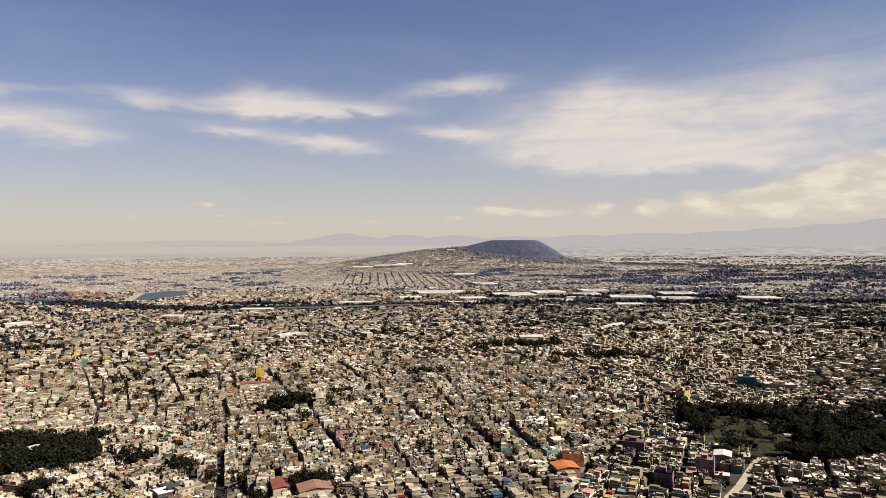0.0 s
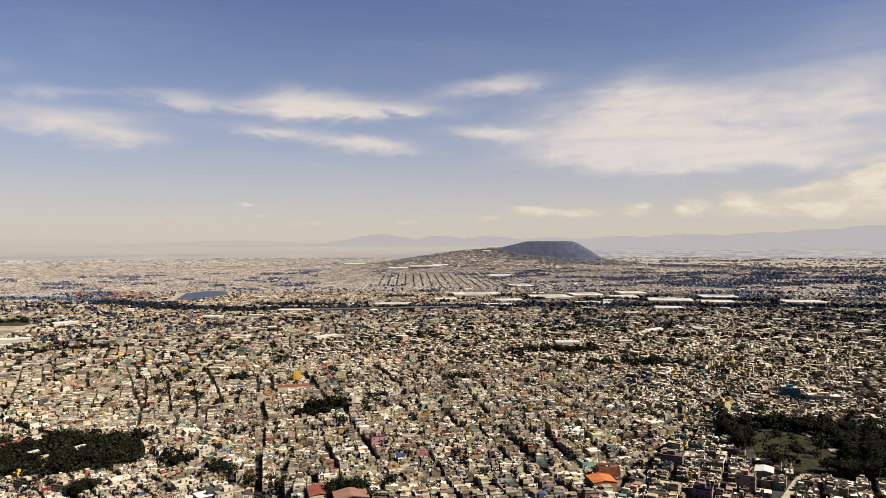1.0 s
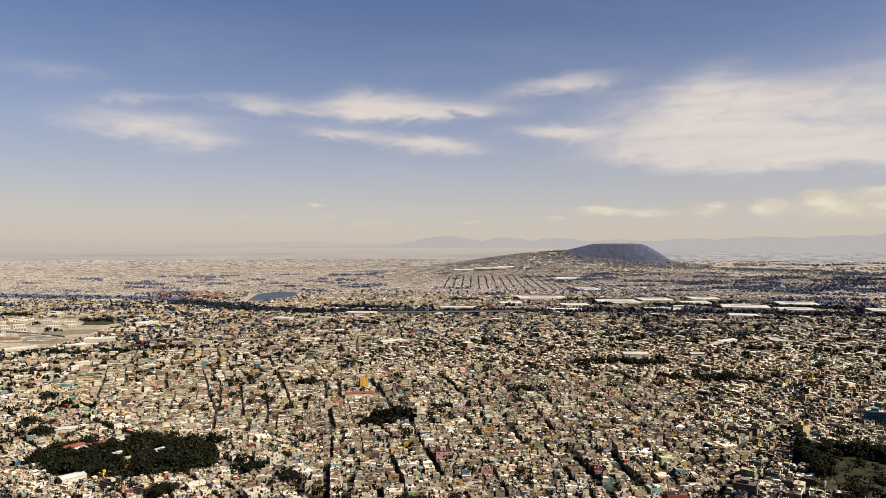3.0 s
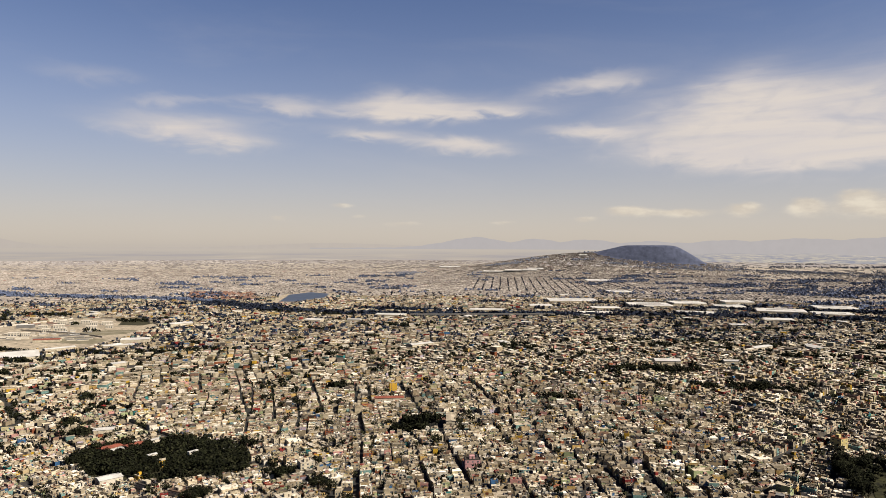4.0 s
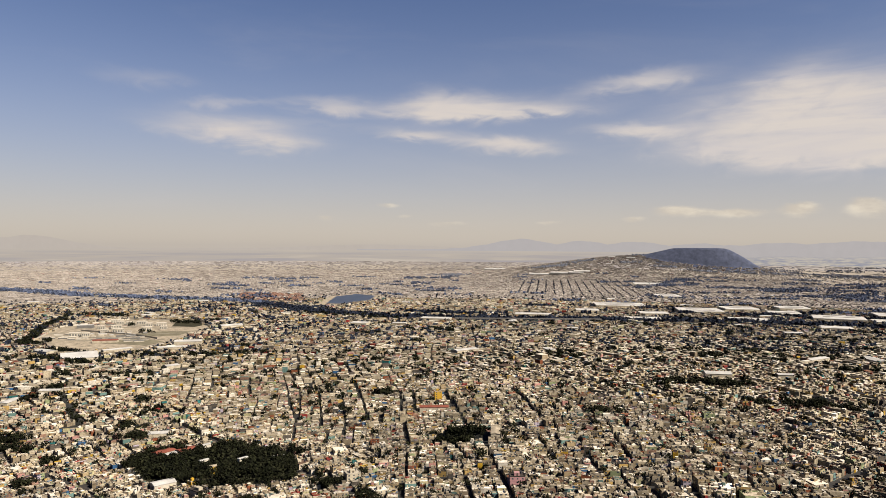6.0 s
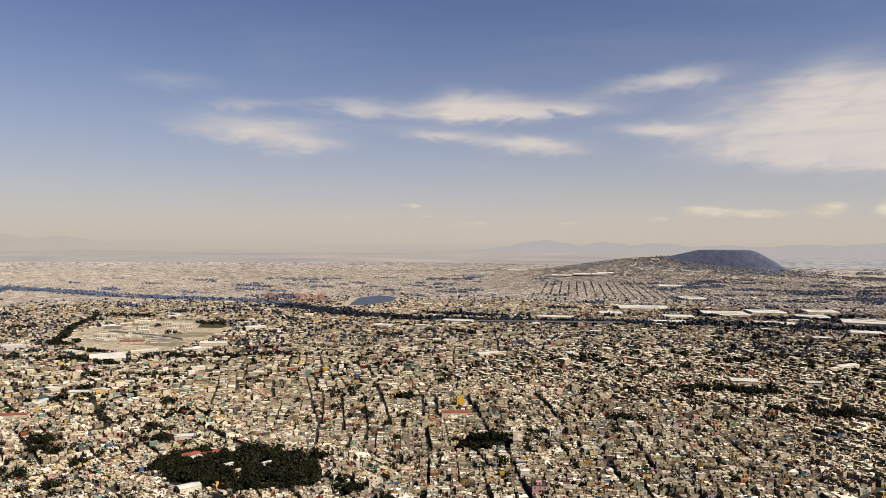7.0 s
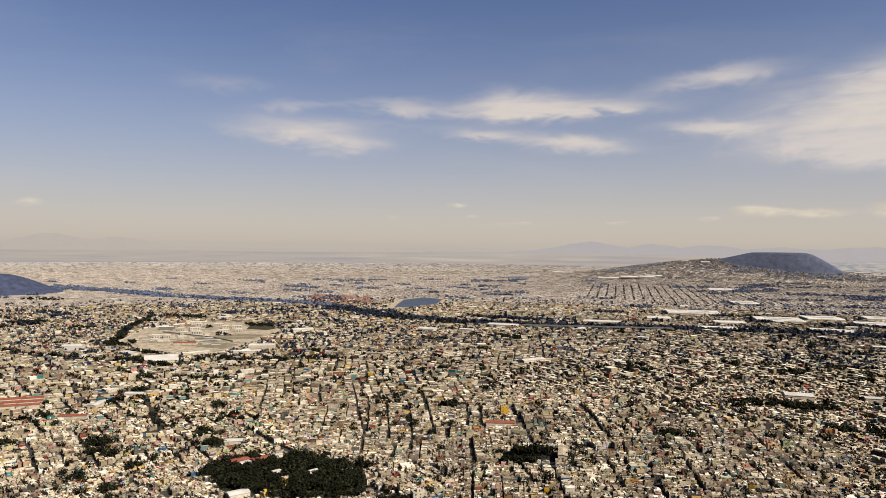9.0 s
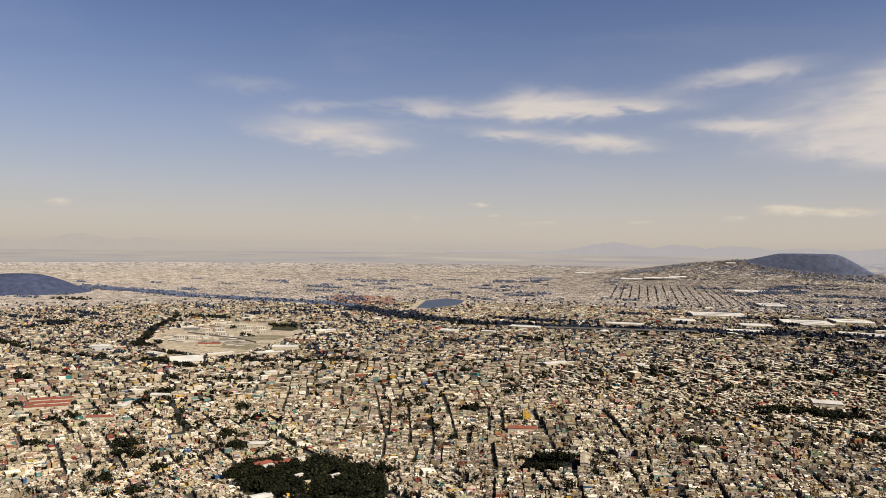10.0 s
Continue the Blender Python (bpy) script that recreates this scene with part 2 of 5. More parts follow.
M_WALL = town_material("painted masonry", PAINTS, "island", 0.9, 2.2)
M_ROOF = town_material("concrete roofs", ROOFS, "island", 0.92, 1.6)
M_WALL_PLAIN = town_material("masonry of the plain paled by haze", PLAIN_HAZE_PAINTS, "island", 0.9, 0.5)
M_ROOF_PLAIN = town_material("concrete roofs of the plain paled by haze", PLAIN_HAZE_ROOFS, "island", 0.92, 0.5)
M_WALL_EDGE = town_material("haze-greyed masonry of the far quarters", EDGE_HAZE_PAINTS, "island", 0.9, 0.5)
M_ROOF_EDGE = town_material("haze-greyed roofs of the far quarters", EDGE_HAZE_ROOFS, "island", 0.92, 0.5)
# copies of the town colours for the middle distance, each slightly darker
M_WALL_MID = town_material("slightly darker masonry", [(p, tuple(0.92 * c for c in col)) for p, col in PAINTS], "island", 0.9, 1.0)
M_ROOF_MID = town_material("slightly darker concrete roofs", [(p, tuple(0.90 * c for c in col)) for p, col in ROOFS], "island", 0.92, 1.0)
M_WALL_ONE = town_material("house paint", PAINTS, "object", 0.9, 2.2)
M_ROOF_ONE = town_material("house roof concrete", ROOFS, "object", 0.92, 1.6)
M_GLASS = plain_material("dark window glass", (0.03, 0.035, 0.04), 0.3, 2.0, 0.15, 0.0, 0.5)
M_FRAME = plain_material("window frame", (0.115, 0.110, 0.102), 0.2, 3.0, 0.6)
M_TANK = plain_material("black plastic tank", (0.025, 0.025, 0.028), 0.2, 2.0, 0.45)
M_TANK_PALE = plain_material("pale tank", (0.194, 0.186, 0.165), 0.2, 2.0, 0.5)
M_DOOR = plain_material("painted sheet door", (0.055, 0.042, 0.031), 0.3, 2.0, 0.5)
M_WHITE = plain_material("white sheet roof", (0.236, 0.224, 0.197), 0.3, 0.15, 0.6)
M_CREAM = plain_material("cream render", (0.225, 0.193, 0.136), 0.3, 0.8)
M_PALE = plain_material("pale render", (0.249, 0.221, 0.170), 0.12, 0.5)
M_RED = plain_material("red roof", (0.106, 0.033, 0.020), 0.25, 0.6)
M_ORANGE = plain_material("orange tile roof", (0.221, 0.073, 0.023), 0.3, 0.8)
M_BRICK = plain_material("brick red render", (0.118, 0.065, 0.044), 0.25, 0.5)
M_YELLOW = plain_material("yellow paint", (0.246, 0.144, 0.016), 0.12, 0.5)
M_PINK = plain_material("pink paint", (0.218, 0.118, 0.112), 0.15, 0.5)
M_STRAW = plain_material("straw yellow paint", (0.235, 0.196, 0.082), 0.2, 0.5)
M_MAUVE = plain_material("mauve paint", (0.160, 0.092, 0.106), 0.2, 0.5)
M_TEAL = plain_material("teal paint", (0.019, 0.076, 0.095), 0.2, 0.5)
M_GREY = plain_material("grey concrete", (0.081, 0.076, 0.068), 0.25, 0.5)
M_EARTH = plain_material("dry earth", (0.178, 0.148, 0.103), 0.6, 0.5)
M_GRASS = plain_material("dark grass", (0.024, 0.022, 0.011), 0.75, 0.5)
M_TURF = plain_material("olive turf", (0.0135, 0.0130, 0.0040), 0.95, 1.6)
M_LAWN = plain_material("dry lawn", (0.092, 0.080, 0.050), 0.4, 0.3)
M_PATH = plain_material("pale road", (0.138, 0.120, 0.088), 0.2, 0.3)
M_CONCRETE = plain_material("sunlit concrete road", (0.175, 0.150, 0.100), 0.2, 0.5)
M_ASPHALT = plain_material("asphalt", (0.015, 0.015, 0.012), 0.3, 0.3)
M_BARK = plain_material("bark", (0.056, 0.040, 0.027), 0.3, 2.0)
M_WATER = plain_material("pond water", (0.018, 0.024, 0.034), 0.25, 0.05, 0.4, 0.0, 0.3)


def foliage_material(name, stops):
    m, g, b = material(name, 0.9, 0.03)
    pick = g.node("ShaderNodeNewGeometry").outputs["Random Per Island"]
    pos = g.node("ShaderNodeNewGeometry").outputs["Position"]
    col = g.mix(1.0, g.ramp(pick, stops), g.ramp(g.noise(pos, 0.15, 3.0), ((0.3, (0.6, 0.6, 0.6)), (0.7, (1.2, 1.2, 1.1)))), "MULTIPLY")
    g.put(b.inputs["Base Color"], col)
    return m


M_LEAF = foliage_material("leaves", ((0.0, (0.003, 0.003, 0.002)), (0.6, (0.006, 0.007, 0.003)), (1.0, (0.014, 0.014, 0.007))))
# leaf colours shift bluer and paler with distance: haze painted into them
M_LEAF_FAR_HAZE = foliage_material("distant leaves with a haze tint", ((0.0, (0.007, 0.009, 0.015)), (1.0, (0.013, 0.016, 0.025))))
M_LEAF_EDGE_HAZE = foliage_material("edge leaves paled with painted haze", ((0.0, (0.110, 0.118, 0.148)), (1.0, (0.150, 0.154, 0.178))))
M_LEAF_HAZE = foliage_material("far leaves blued with painted haze", ((0.0, (0.038, 0.048, 0.078)), (1.0, (0.060, 0.070, 0.104))))


def ground_material():
    m, g, b = material("city ground", 0.95)
    pos = g.node("ShaderNodeNewGeometry").outputs["Position"]
    big, mid, small = g.noise(pos, 0.004, 5.0, 0.6), g.noise(pos, 0.05, 4.0, 0.65), g.noise(pos, 0.6, 3.0, 0.6)
    col = g.ramp(mid, ((0.30, (0.012, 0.012, 0.011)), (0.55, (0.021, 0.019, 0.016)), (0.75, (0.042, 0.036, 0.029))))
    col = g.mix(1.0, col, g.ramp(small, ((0.3, (0.75, 0.75, 0.75)), (0.7, (1.1, 1.1, 1.1)))), "MULTIPLY")
    # beyond the town a plain with darker fields, paled by painted haze
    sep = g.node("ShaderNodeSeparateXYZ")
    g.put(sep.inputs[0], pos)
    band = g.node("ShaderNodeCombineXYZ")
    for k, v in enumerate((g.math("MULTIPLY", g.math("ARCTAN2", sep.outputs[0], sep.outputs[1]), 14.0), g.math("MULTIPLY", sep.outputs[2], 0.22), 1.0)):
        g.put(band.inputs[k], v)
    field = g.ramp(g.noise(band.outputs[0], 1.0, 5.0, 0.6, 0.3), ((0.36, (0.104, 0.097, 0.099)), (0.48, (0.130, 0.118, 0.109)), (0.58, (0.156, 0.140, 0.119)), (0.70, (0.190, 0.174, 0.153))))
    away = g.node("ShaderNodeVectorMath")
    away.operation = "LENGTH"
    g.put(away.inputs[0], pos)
    haze_veil = g.ramp(mid, ((0.3, (0.110, 0.096, 0.077)), (0.7, (0.165, 0.142, 0.110))))
    # far ground fades to a paler tan, haze put into its colour
    col = g.mix(g.smooth(away.outputs["Value"], 2350.0, 4140.0), col, haze_veil)
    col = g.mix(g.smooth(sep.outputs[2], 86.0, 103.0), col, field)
    g.put(b.inputs["Base Color"], col)
    return m


M_GROUND = ground_material()


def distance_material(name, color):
    """Hazy distance: the bright air before it is painted on as its own glow."""
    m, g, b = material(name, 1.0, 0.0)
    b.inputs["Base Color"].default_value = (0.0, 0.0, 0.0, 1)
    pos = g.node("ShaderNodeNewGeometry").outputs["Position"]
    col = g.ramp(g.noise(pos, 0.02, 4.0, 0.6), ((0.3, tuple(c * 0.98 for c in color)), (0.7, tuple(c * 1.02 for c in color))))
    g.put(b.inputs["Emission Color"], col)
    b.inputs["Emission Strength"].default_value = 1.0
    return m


# ---- the lie of the land ----
RNG = np.random.default_rng(7)
EYE_Z, NEAR_R, FAR_L = 220.0, 3000.0, 1820.0


def ease(u):
    u = np.clip(u, 0.0, 1.0)
    return u * u * (3 - 2 * u)


def lie(x, y):
    """Height of the land: a slope that falls away to the left and the front, and the foot of the far hill."""
    near = 58 * ease((x + 500) / 620) * (1 - ease((y - 850) / 1100))
    foot = 165 * np.exp(-((x - 150) / 950) ** 2 - ((y - 6150) / 800) ** 2)
    return near + foot - 5.0


HILL = (625.0, 6040.0, 565.0, 570.0, 0.34, 229.0)   # centre, half breadths, share of the flat top, height


def land(x, y):
    """The lie of the land with the flat-topped hill upon it."""
    x0, y0, rx, ry, flat, z_top = HILL
    rr = np.hypot((x - x0) / rx, (y - y0) / ry)
    u = np.interp(rr, (0.0, flat * 0.6, flat, flat + 0.07, 0.78, 0.90, 1.0), (1.0, 0.998, 0.965, 0.89, 0.17, 0.04, 0.0))
    base = lie(x, y)
    return base + (z_top - base) * u


def place(p):
    """Draws what lies beyond NEAR_R closer along its line of sight, so that the whole basin fits."""
    p = np.asarray(p, float)
    r = np.maximum(np.hypot(p[..., 0], p[..., 1]), 1.0)
    d = np.where(r > NEAR_R, NEAR_R + FAR_L * (1 - np.exp(-(r - NEAR_R) / FAR_L)), r)
    k = (d / r)[..., None]
    eye = np.array((0.0, 0.0, EYE_Z))
    return eye + k * (p - eye)


def shrink(x, y):
    r = math.hypot(x, y)
    return 1.0 if r <= NEAR_R else (NEAR_R + FAR_L * (1 - math.exp(-(r - NEAR_R) / FAR_L))) / r


def mesh_object(name, verts, faces, mats, index=None, smooth=False):
    """One mesh from arrays of corners and quads."""
    me = bpy.data.meshes.new(name)
    faces = np.asarray(faces, np.int32)
    n = faces.shape[1]
    me.vertices.add(len(verts))
    me.vertices.foreach_set("co", np.asarray(verts, np.float32).ravel())
    me.loops.add(faces.size)
    me.loops.foreach_set("vertex_index", faces.ravel())
    me.polygons.add(len(faces))
    me.polygons.foreach_set("loop_start", np.arange(0, faces.size, n, dtype=np.int32))
    for m in mats:
        me.materials.append(m)
    if index is not None:
        me.polygons.foreach_set("material_index", np.asarray(index, np.int32))
    me.polygons.foreach_set("use_smooth", np.full(len(faces), smooth))
    me.update(calc_edges=True)
    return new(name, me)


def polar_sheet(name, mat, r_list, n):
    """The ground: rings of quads out to the horizon."""
    a = np.linspace(0, 2 * np.pi, n, endpoint=False)
    rr, aa = np.meshgrid(np.asarray(r_list), a, indexing="ij")
    x, y = rr * np.sin(aa), rr * np.cos(aa)
    v = place(np.stack([x, y, lie(x, y)], -1)).reshape(-1, 3)
    i, j = np.meshgrid(np.arange(len(r_list) - 1), np.arange(n), indexing="ij")
    k = (j + 1) % n
    f = np.stack([i * n + j, i * n + k, (i + 1) * n + k, (i + 1) * n + j], -1).reshape(-1, 4)[:, ::-1]
    ob = mesh_object(name, v, f, [mat], smooth=True)
    return ob


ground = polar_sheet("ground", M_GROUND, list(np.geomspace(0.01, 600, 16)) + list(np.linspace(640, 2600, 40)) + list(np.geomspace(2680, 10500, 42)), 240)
tagged(ground, "dusty paved ground of a wide city basin", "ground", kind="structure")


def ridge(name, az0, az1, base_el, peaks, dist, mat, label, foot_el=-0.3):
    """A far mountain range as a solid ridge with a wandering crest."""
    n = 160
    az = np.linspace(az0, az1, n)
    crest = np.full(n, base_el)
    for a, e, w in peaks:
        crest = np.maximum(crest, base_el + (e - base_el) * np.exp(-np.abs((az - a) / w) ** 1.7))
    wob = sum(np.sin(az * f + p) * q for f, p, q in ((3.1, 1.0, 0.022), (7.7, 2.0, 0.012), (17.0, 0.5, 0.006)))
    edge = np.clip(np.minimum(az - az0, az1 - az) / 3.0, 0, 1)
    crest = base_el + (crest - base_el + wob) * edge
    rows = []
    for d, frac in ((dist - 12, None), (dist, 1.0), (dist + 12, None)):
        z = np.full(n, EYE_Z + d * math.tan(radians(foot_el))) if frac is None else EYE_Z + d * np.tan(np.radians(crest))
        rows.append(np.stack([d * np.sin(np.radians(az)), d * np.cos(np.radians(az)), z], -1))
    v = np.concatenate(rows)
    i = np.arange(n - 1)
    f = np.concatenate([np.stack([k * n + i, k * n + i + 1, (k + 1) * n + i + 1, (k + 1) * n + i], -1) for k in (0, 1)])
    ob = mesh_object(name, v, f, [mat], smooth=True)
    return tagged(ob, label, "mountains", kind="structure")


M_HAZE_FAR = distance_material("far mountains paled by painted haze", (0.148, 0.132, 0.118))
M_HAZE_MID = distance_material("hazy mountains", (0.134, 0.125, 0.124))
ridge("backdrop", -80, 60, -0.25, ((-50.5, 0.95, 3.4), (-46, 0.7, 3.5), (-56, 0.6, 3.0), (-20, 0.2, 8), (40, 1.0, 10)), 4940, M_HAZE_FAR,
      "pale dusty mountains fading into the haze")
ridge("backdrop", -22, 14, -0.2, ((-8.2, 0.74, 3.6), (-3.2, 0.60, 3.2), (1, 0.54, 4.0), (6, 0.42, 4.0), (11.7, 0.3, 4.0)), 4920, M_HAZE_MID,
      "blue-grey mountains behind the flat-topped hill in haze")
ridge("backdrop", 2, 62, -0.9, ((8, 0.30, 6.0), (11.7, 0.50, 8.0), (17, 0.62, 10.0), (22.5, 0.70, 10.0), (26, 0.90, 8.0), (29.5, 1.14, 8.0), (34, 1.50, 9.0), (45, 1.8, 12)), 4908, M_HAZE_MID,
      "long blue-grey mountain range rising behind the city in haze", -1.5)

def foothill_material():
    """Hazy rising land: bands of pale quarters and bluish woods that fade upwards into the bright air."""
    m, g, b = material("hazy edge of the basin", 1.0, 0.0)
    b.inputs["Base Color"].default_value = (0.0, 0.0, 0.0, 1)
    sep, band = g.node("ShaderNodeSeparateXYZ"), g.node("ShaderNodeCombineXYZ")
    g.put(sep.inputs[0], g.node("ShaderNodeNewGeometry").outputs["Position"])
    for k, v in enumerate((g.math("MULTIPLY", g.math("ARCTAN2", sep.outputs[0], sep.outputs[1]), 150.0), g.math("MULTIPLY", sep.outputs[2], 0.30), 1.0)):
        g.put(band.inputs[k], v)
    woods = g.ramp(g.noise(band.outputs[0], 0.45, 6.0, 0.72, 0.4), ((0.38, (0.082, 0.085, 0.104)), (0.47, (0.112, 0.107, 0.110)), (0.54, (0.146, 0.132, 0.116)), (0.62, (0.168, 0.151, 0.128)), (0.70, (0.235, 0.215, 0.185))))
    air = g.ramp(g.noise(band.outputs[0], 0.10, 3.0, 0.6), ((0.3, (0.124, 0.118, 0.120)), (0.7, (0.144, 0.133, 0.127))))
    # painted haze, given off as light, takes over towards the crest
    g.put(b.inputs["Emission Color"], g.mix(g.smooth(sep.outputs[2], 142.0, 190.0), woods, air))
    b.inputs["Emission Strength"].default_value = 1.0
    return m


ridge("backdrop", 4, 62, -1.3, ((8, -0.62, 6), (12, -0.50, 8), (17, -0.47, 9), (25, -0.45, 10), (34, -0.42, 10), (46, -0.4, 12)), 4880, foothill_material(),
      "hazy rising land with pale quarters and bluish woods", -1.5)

# ---- the plan of the town ----
PARK = ((-512, 604), (-510, 655), (-460, 668), (-394, 684), (-340, 650), (-306, 610), (-292, 562), (-330, 556), (-366, 545), (-400, 560), (-445, 560), (-470, 580))
RIGHT_PARK = ((183, 520), (195, 556), (225, 560), (262, 545), (320, 525), (320, 480), (280, 436), (240, 420), (205, 432), (180, 452))
TURF = ((200, 514), (212, 546), (239, 534), (256, 512), (242, 471), (224, 440), (201, 436), (185, 456))
COMPOUND = ((-1330, 1280), (-1505, 1546), (-1460, 1770), (-1260, 1790), (-1118, 1690), (-1030, 1412), (-1015, 1265), (-1137, 1200))
POND = ((-1140, 2500), (-1255, 2860), (-1225, 3040), (-1100, 2960), (-1040, 2720), (-1085, 2510))
SHORE = ((-1150, 2440), (-1285, 2860), (-1240, 3080), (-1080, 2990), (-1010, 2720), (-1065, 2440))
SCHOOL = ((-190, 712), (-128, 700), (-135, 655), (-190, 668))
BRICK_ZONE = ((-1800, 2950), (-1490, 2990), (-1260, 2560), (-1540, 2490))
AVENUES = (
    (((-460, 700), (-353, 625), (-250, 563), (-187, 492), (-120, 420), (-60, 340)), 5),
    (((208, 440), (194, 424), (167, 384), (144, 354), (120, 318)), 5.5),
    (((-3300, 2700), (-2950, 2700), (-2340, 2500), (-1655, 2490), (-1450, 2440), (-1180, 2265), (-1055, 2175), (-770, 2090), (-600, 2090), (-43, 2210), (420, 2270), (1500, 2190)), 34),
    (((-1330, 1260), (-1537, 1527), (-1720, 1800)), 22),
    (((-2100, 1250), (-1381, 1084), (-1150, 1090), (-960, 1180), (-700, 1330)), 16),
    (((-720, 610), (-668, 719), (-880, 895)), 9),
)
# the wider streets that lie open between the houses
STREETS = (
    ((-580, 1100), (-496, 949), (-412, 808)), ((-455, 973), (-362, 782)), ((-421, 981), (-328, 778), (-302, 708)), ((-466, 1127), (-388, 977), (-303, 790)),
    ((-372, 1061), (-320, 969), (-270, 822)), ((-300, 967), (-254, 827)), ((-223, 898), (-164, 726)), ((-166, 668), (-136, 603)), ((-532, 1084), (-477, 996)),
    ((22, 520), (38, 452), (48, 413), (58, 377)), ((51, 540), (56, 481), (66, 447)), ((68, 583), (82, 507), (85, 459), (89, 420)),
    ((-34, 979), (7, 817)), ((-97, 832), (-62, 769)),
)
STREET_WIDTH = 6.0
# straight planted avenues of the far grid quarter
GRID = [((x + 22, 3230 + abs(x) * 0.25), (x - 118, 4860 - abs(x) * 0.5)) for x in range(-520, 400, 46)]
# seeds of the quarters: place, bearing of the streets, block pitch
QUARTERS = (
    (-407, 906, -25, 29), (-180, 800, -21, 29), (-140, 560, -16, 27), (40, 450, -11, 26), (150, 390, 24, 26), (210, 700, 38, 27),
    (60, 700, -9, 27), (120, 950, 42, 29), (-90, 1250, 38, 30), (330, 950, 44, 29), (-260, 520, -42, 27), (-480, 520, 20, 27),
    (-640, 700, -58, 28), (-800, 800, -62, 29), (-640, 1050, -30, 30), (-950, 950, -60, 30), (-500, 1500, -14, 33), (-900, 1900, -40, 34),
    (-1700, 1300, 35, 34), (300, 1500, 42, 33), (700, 1500, 48, 33), (0, 3600, -3.6, 38), (-1200, 4200, -20, 40),
)


def quarter_table():
    rows = [q for q in QUARTERS]
    for _ in range(170):
        r = 700 * (14.0 ** RNG.random())
        a = math.radians(RNG.uniform(-64, 44))
        x, y = r * math.sin(a), r * math.cos(a)
        near = min(QUARTERS, key=lambda q: (q[0] - x) ** 2 + (q[1] - y) ** 2)
        if math.hypot(near[0] - x, near[1] - y) < 130 + 0.16 * r:
            continue
        rows.append((x, y, near[2] + RNG.normal(0, 26), min(38.0, near[3] * RNG.uniform(0.95, 1.15))))
    return np.array(rows, float)


SEEDS = quarter_table()


def inside(poly, x, y):
    hit = np.zeros(x.shape, bool)
    for (x1, y1), (x2, y2) in zip(poly, poly[1:] + poly[:1]):
        cross = (y1 > y) != (y2 > y)
        hit ^= cross & (x < (x2 - x1) * (y - y1) / ((y2 - y1) or 1e-9) + x1)
    return hit


def from_line(line, x, y):
    best = np.full(x.shape, 1e9)
    for (x1, y1), (x2, y2) in zip(line, line[1:]):
        dx, dy = x2 - x1, y2 - y1
        u = np.clip(((x - x1) * dx + (y - y1) * dy) / (dx * dx + dy * dy), 0, 1)
        best = np.minimum(best, np.hypot(x - x1 - u * dx, y - y1 - u * dy))
    return best


def off_streets(x, y, half):
    """Moves houses sideways until they stand clear of the open streets."""
    for line in STREETS:
        for (x1, y1), (x2, y2) in zip(line, line[1:]):
            dx, dy = x2 - x1, y2 - y1
            n = math.hypot(dx, dy)
            u = ((x - x1) * dx + (y - y1) * dy) / (n * n)
            away = ((x - x1) * dy - (y - y1) * dx) / n
            need = STREET_WIDTH / 2 + half
            push = np.where((u > -0.01) & (u < 1.01) & (np.abs(away) < need), np.where(away < 0, -need, need) - away, 0.0)
            x, y = x + push * dy / n, y - push * dx / n
    return x, y


CLEARED = []   # round places kept free for single buildings: x, y, radius


def free(x, y, margin=3.0):
    ok = np.ones(x.shape, bool)
    for poly in (PARK, RIGHT_PARK, COMPOUND, SHORE, SCHOOL):
        ok &= ~inside(poly, x, y)
    for line, width in AVENUES:
        ok &= from_line(line, x, y) > width / 2 + margin
    for line in GRID:
        ok &= from_line(line, x, y) > 3 + margin
    for cx, cy, rad in CLEARED:
        ok &= np.hypot(x - cx, y - cy) > rad
    ok &= ((x - 625) / 470) ** 2 + ((y - 6040) / 460) ** 2 > 1
    ok &= ((x + 3290) / 330) ** 2 + ((y - 2360) / 280) ** 2 > 1
    return ok


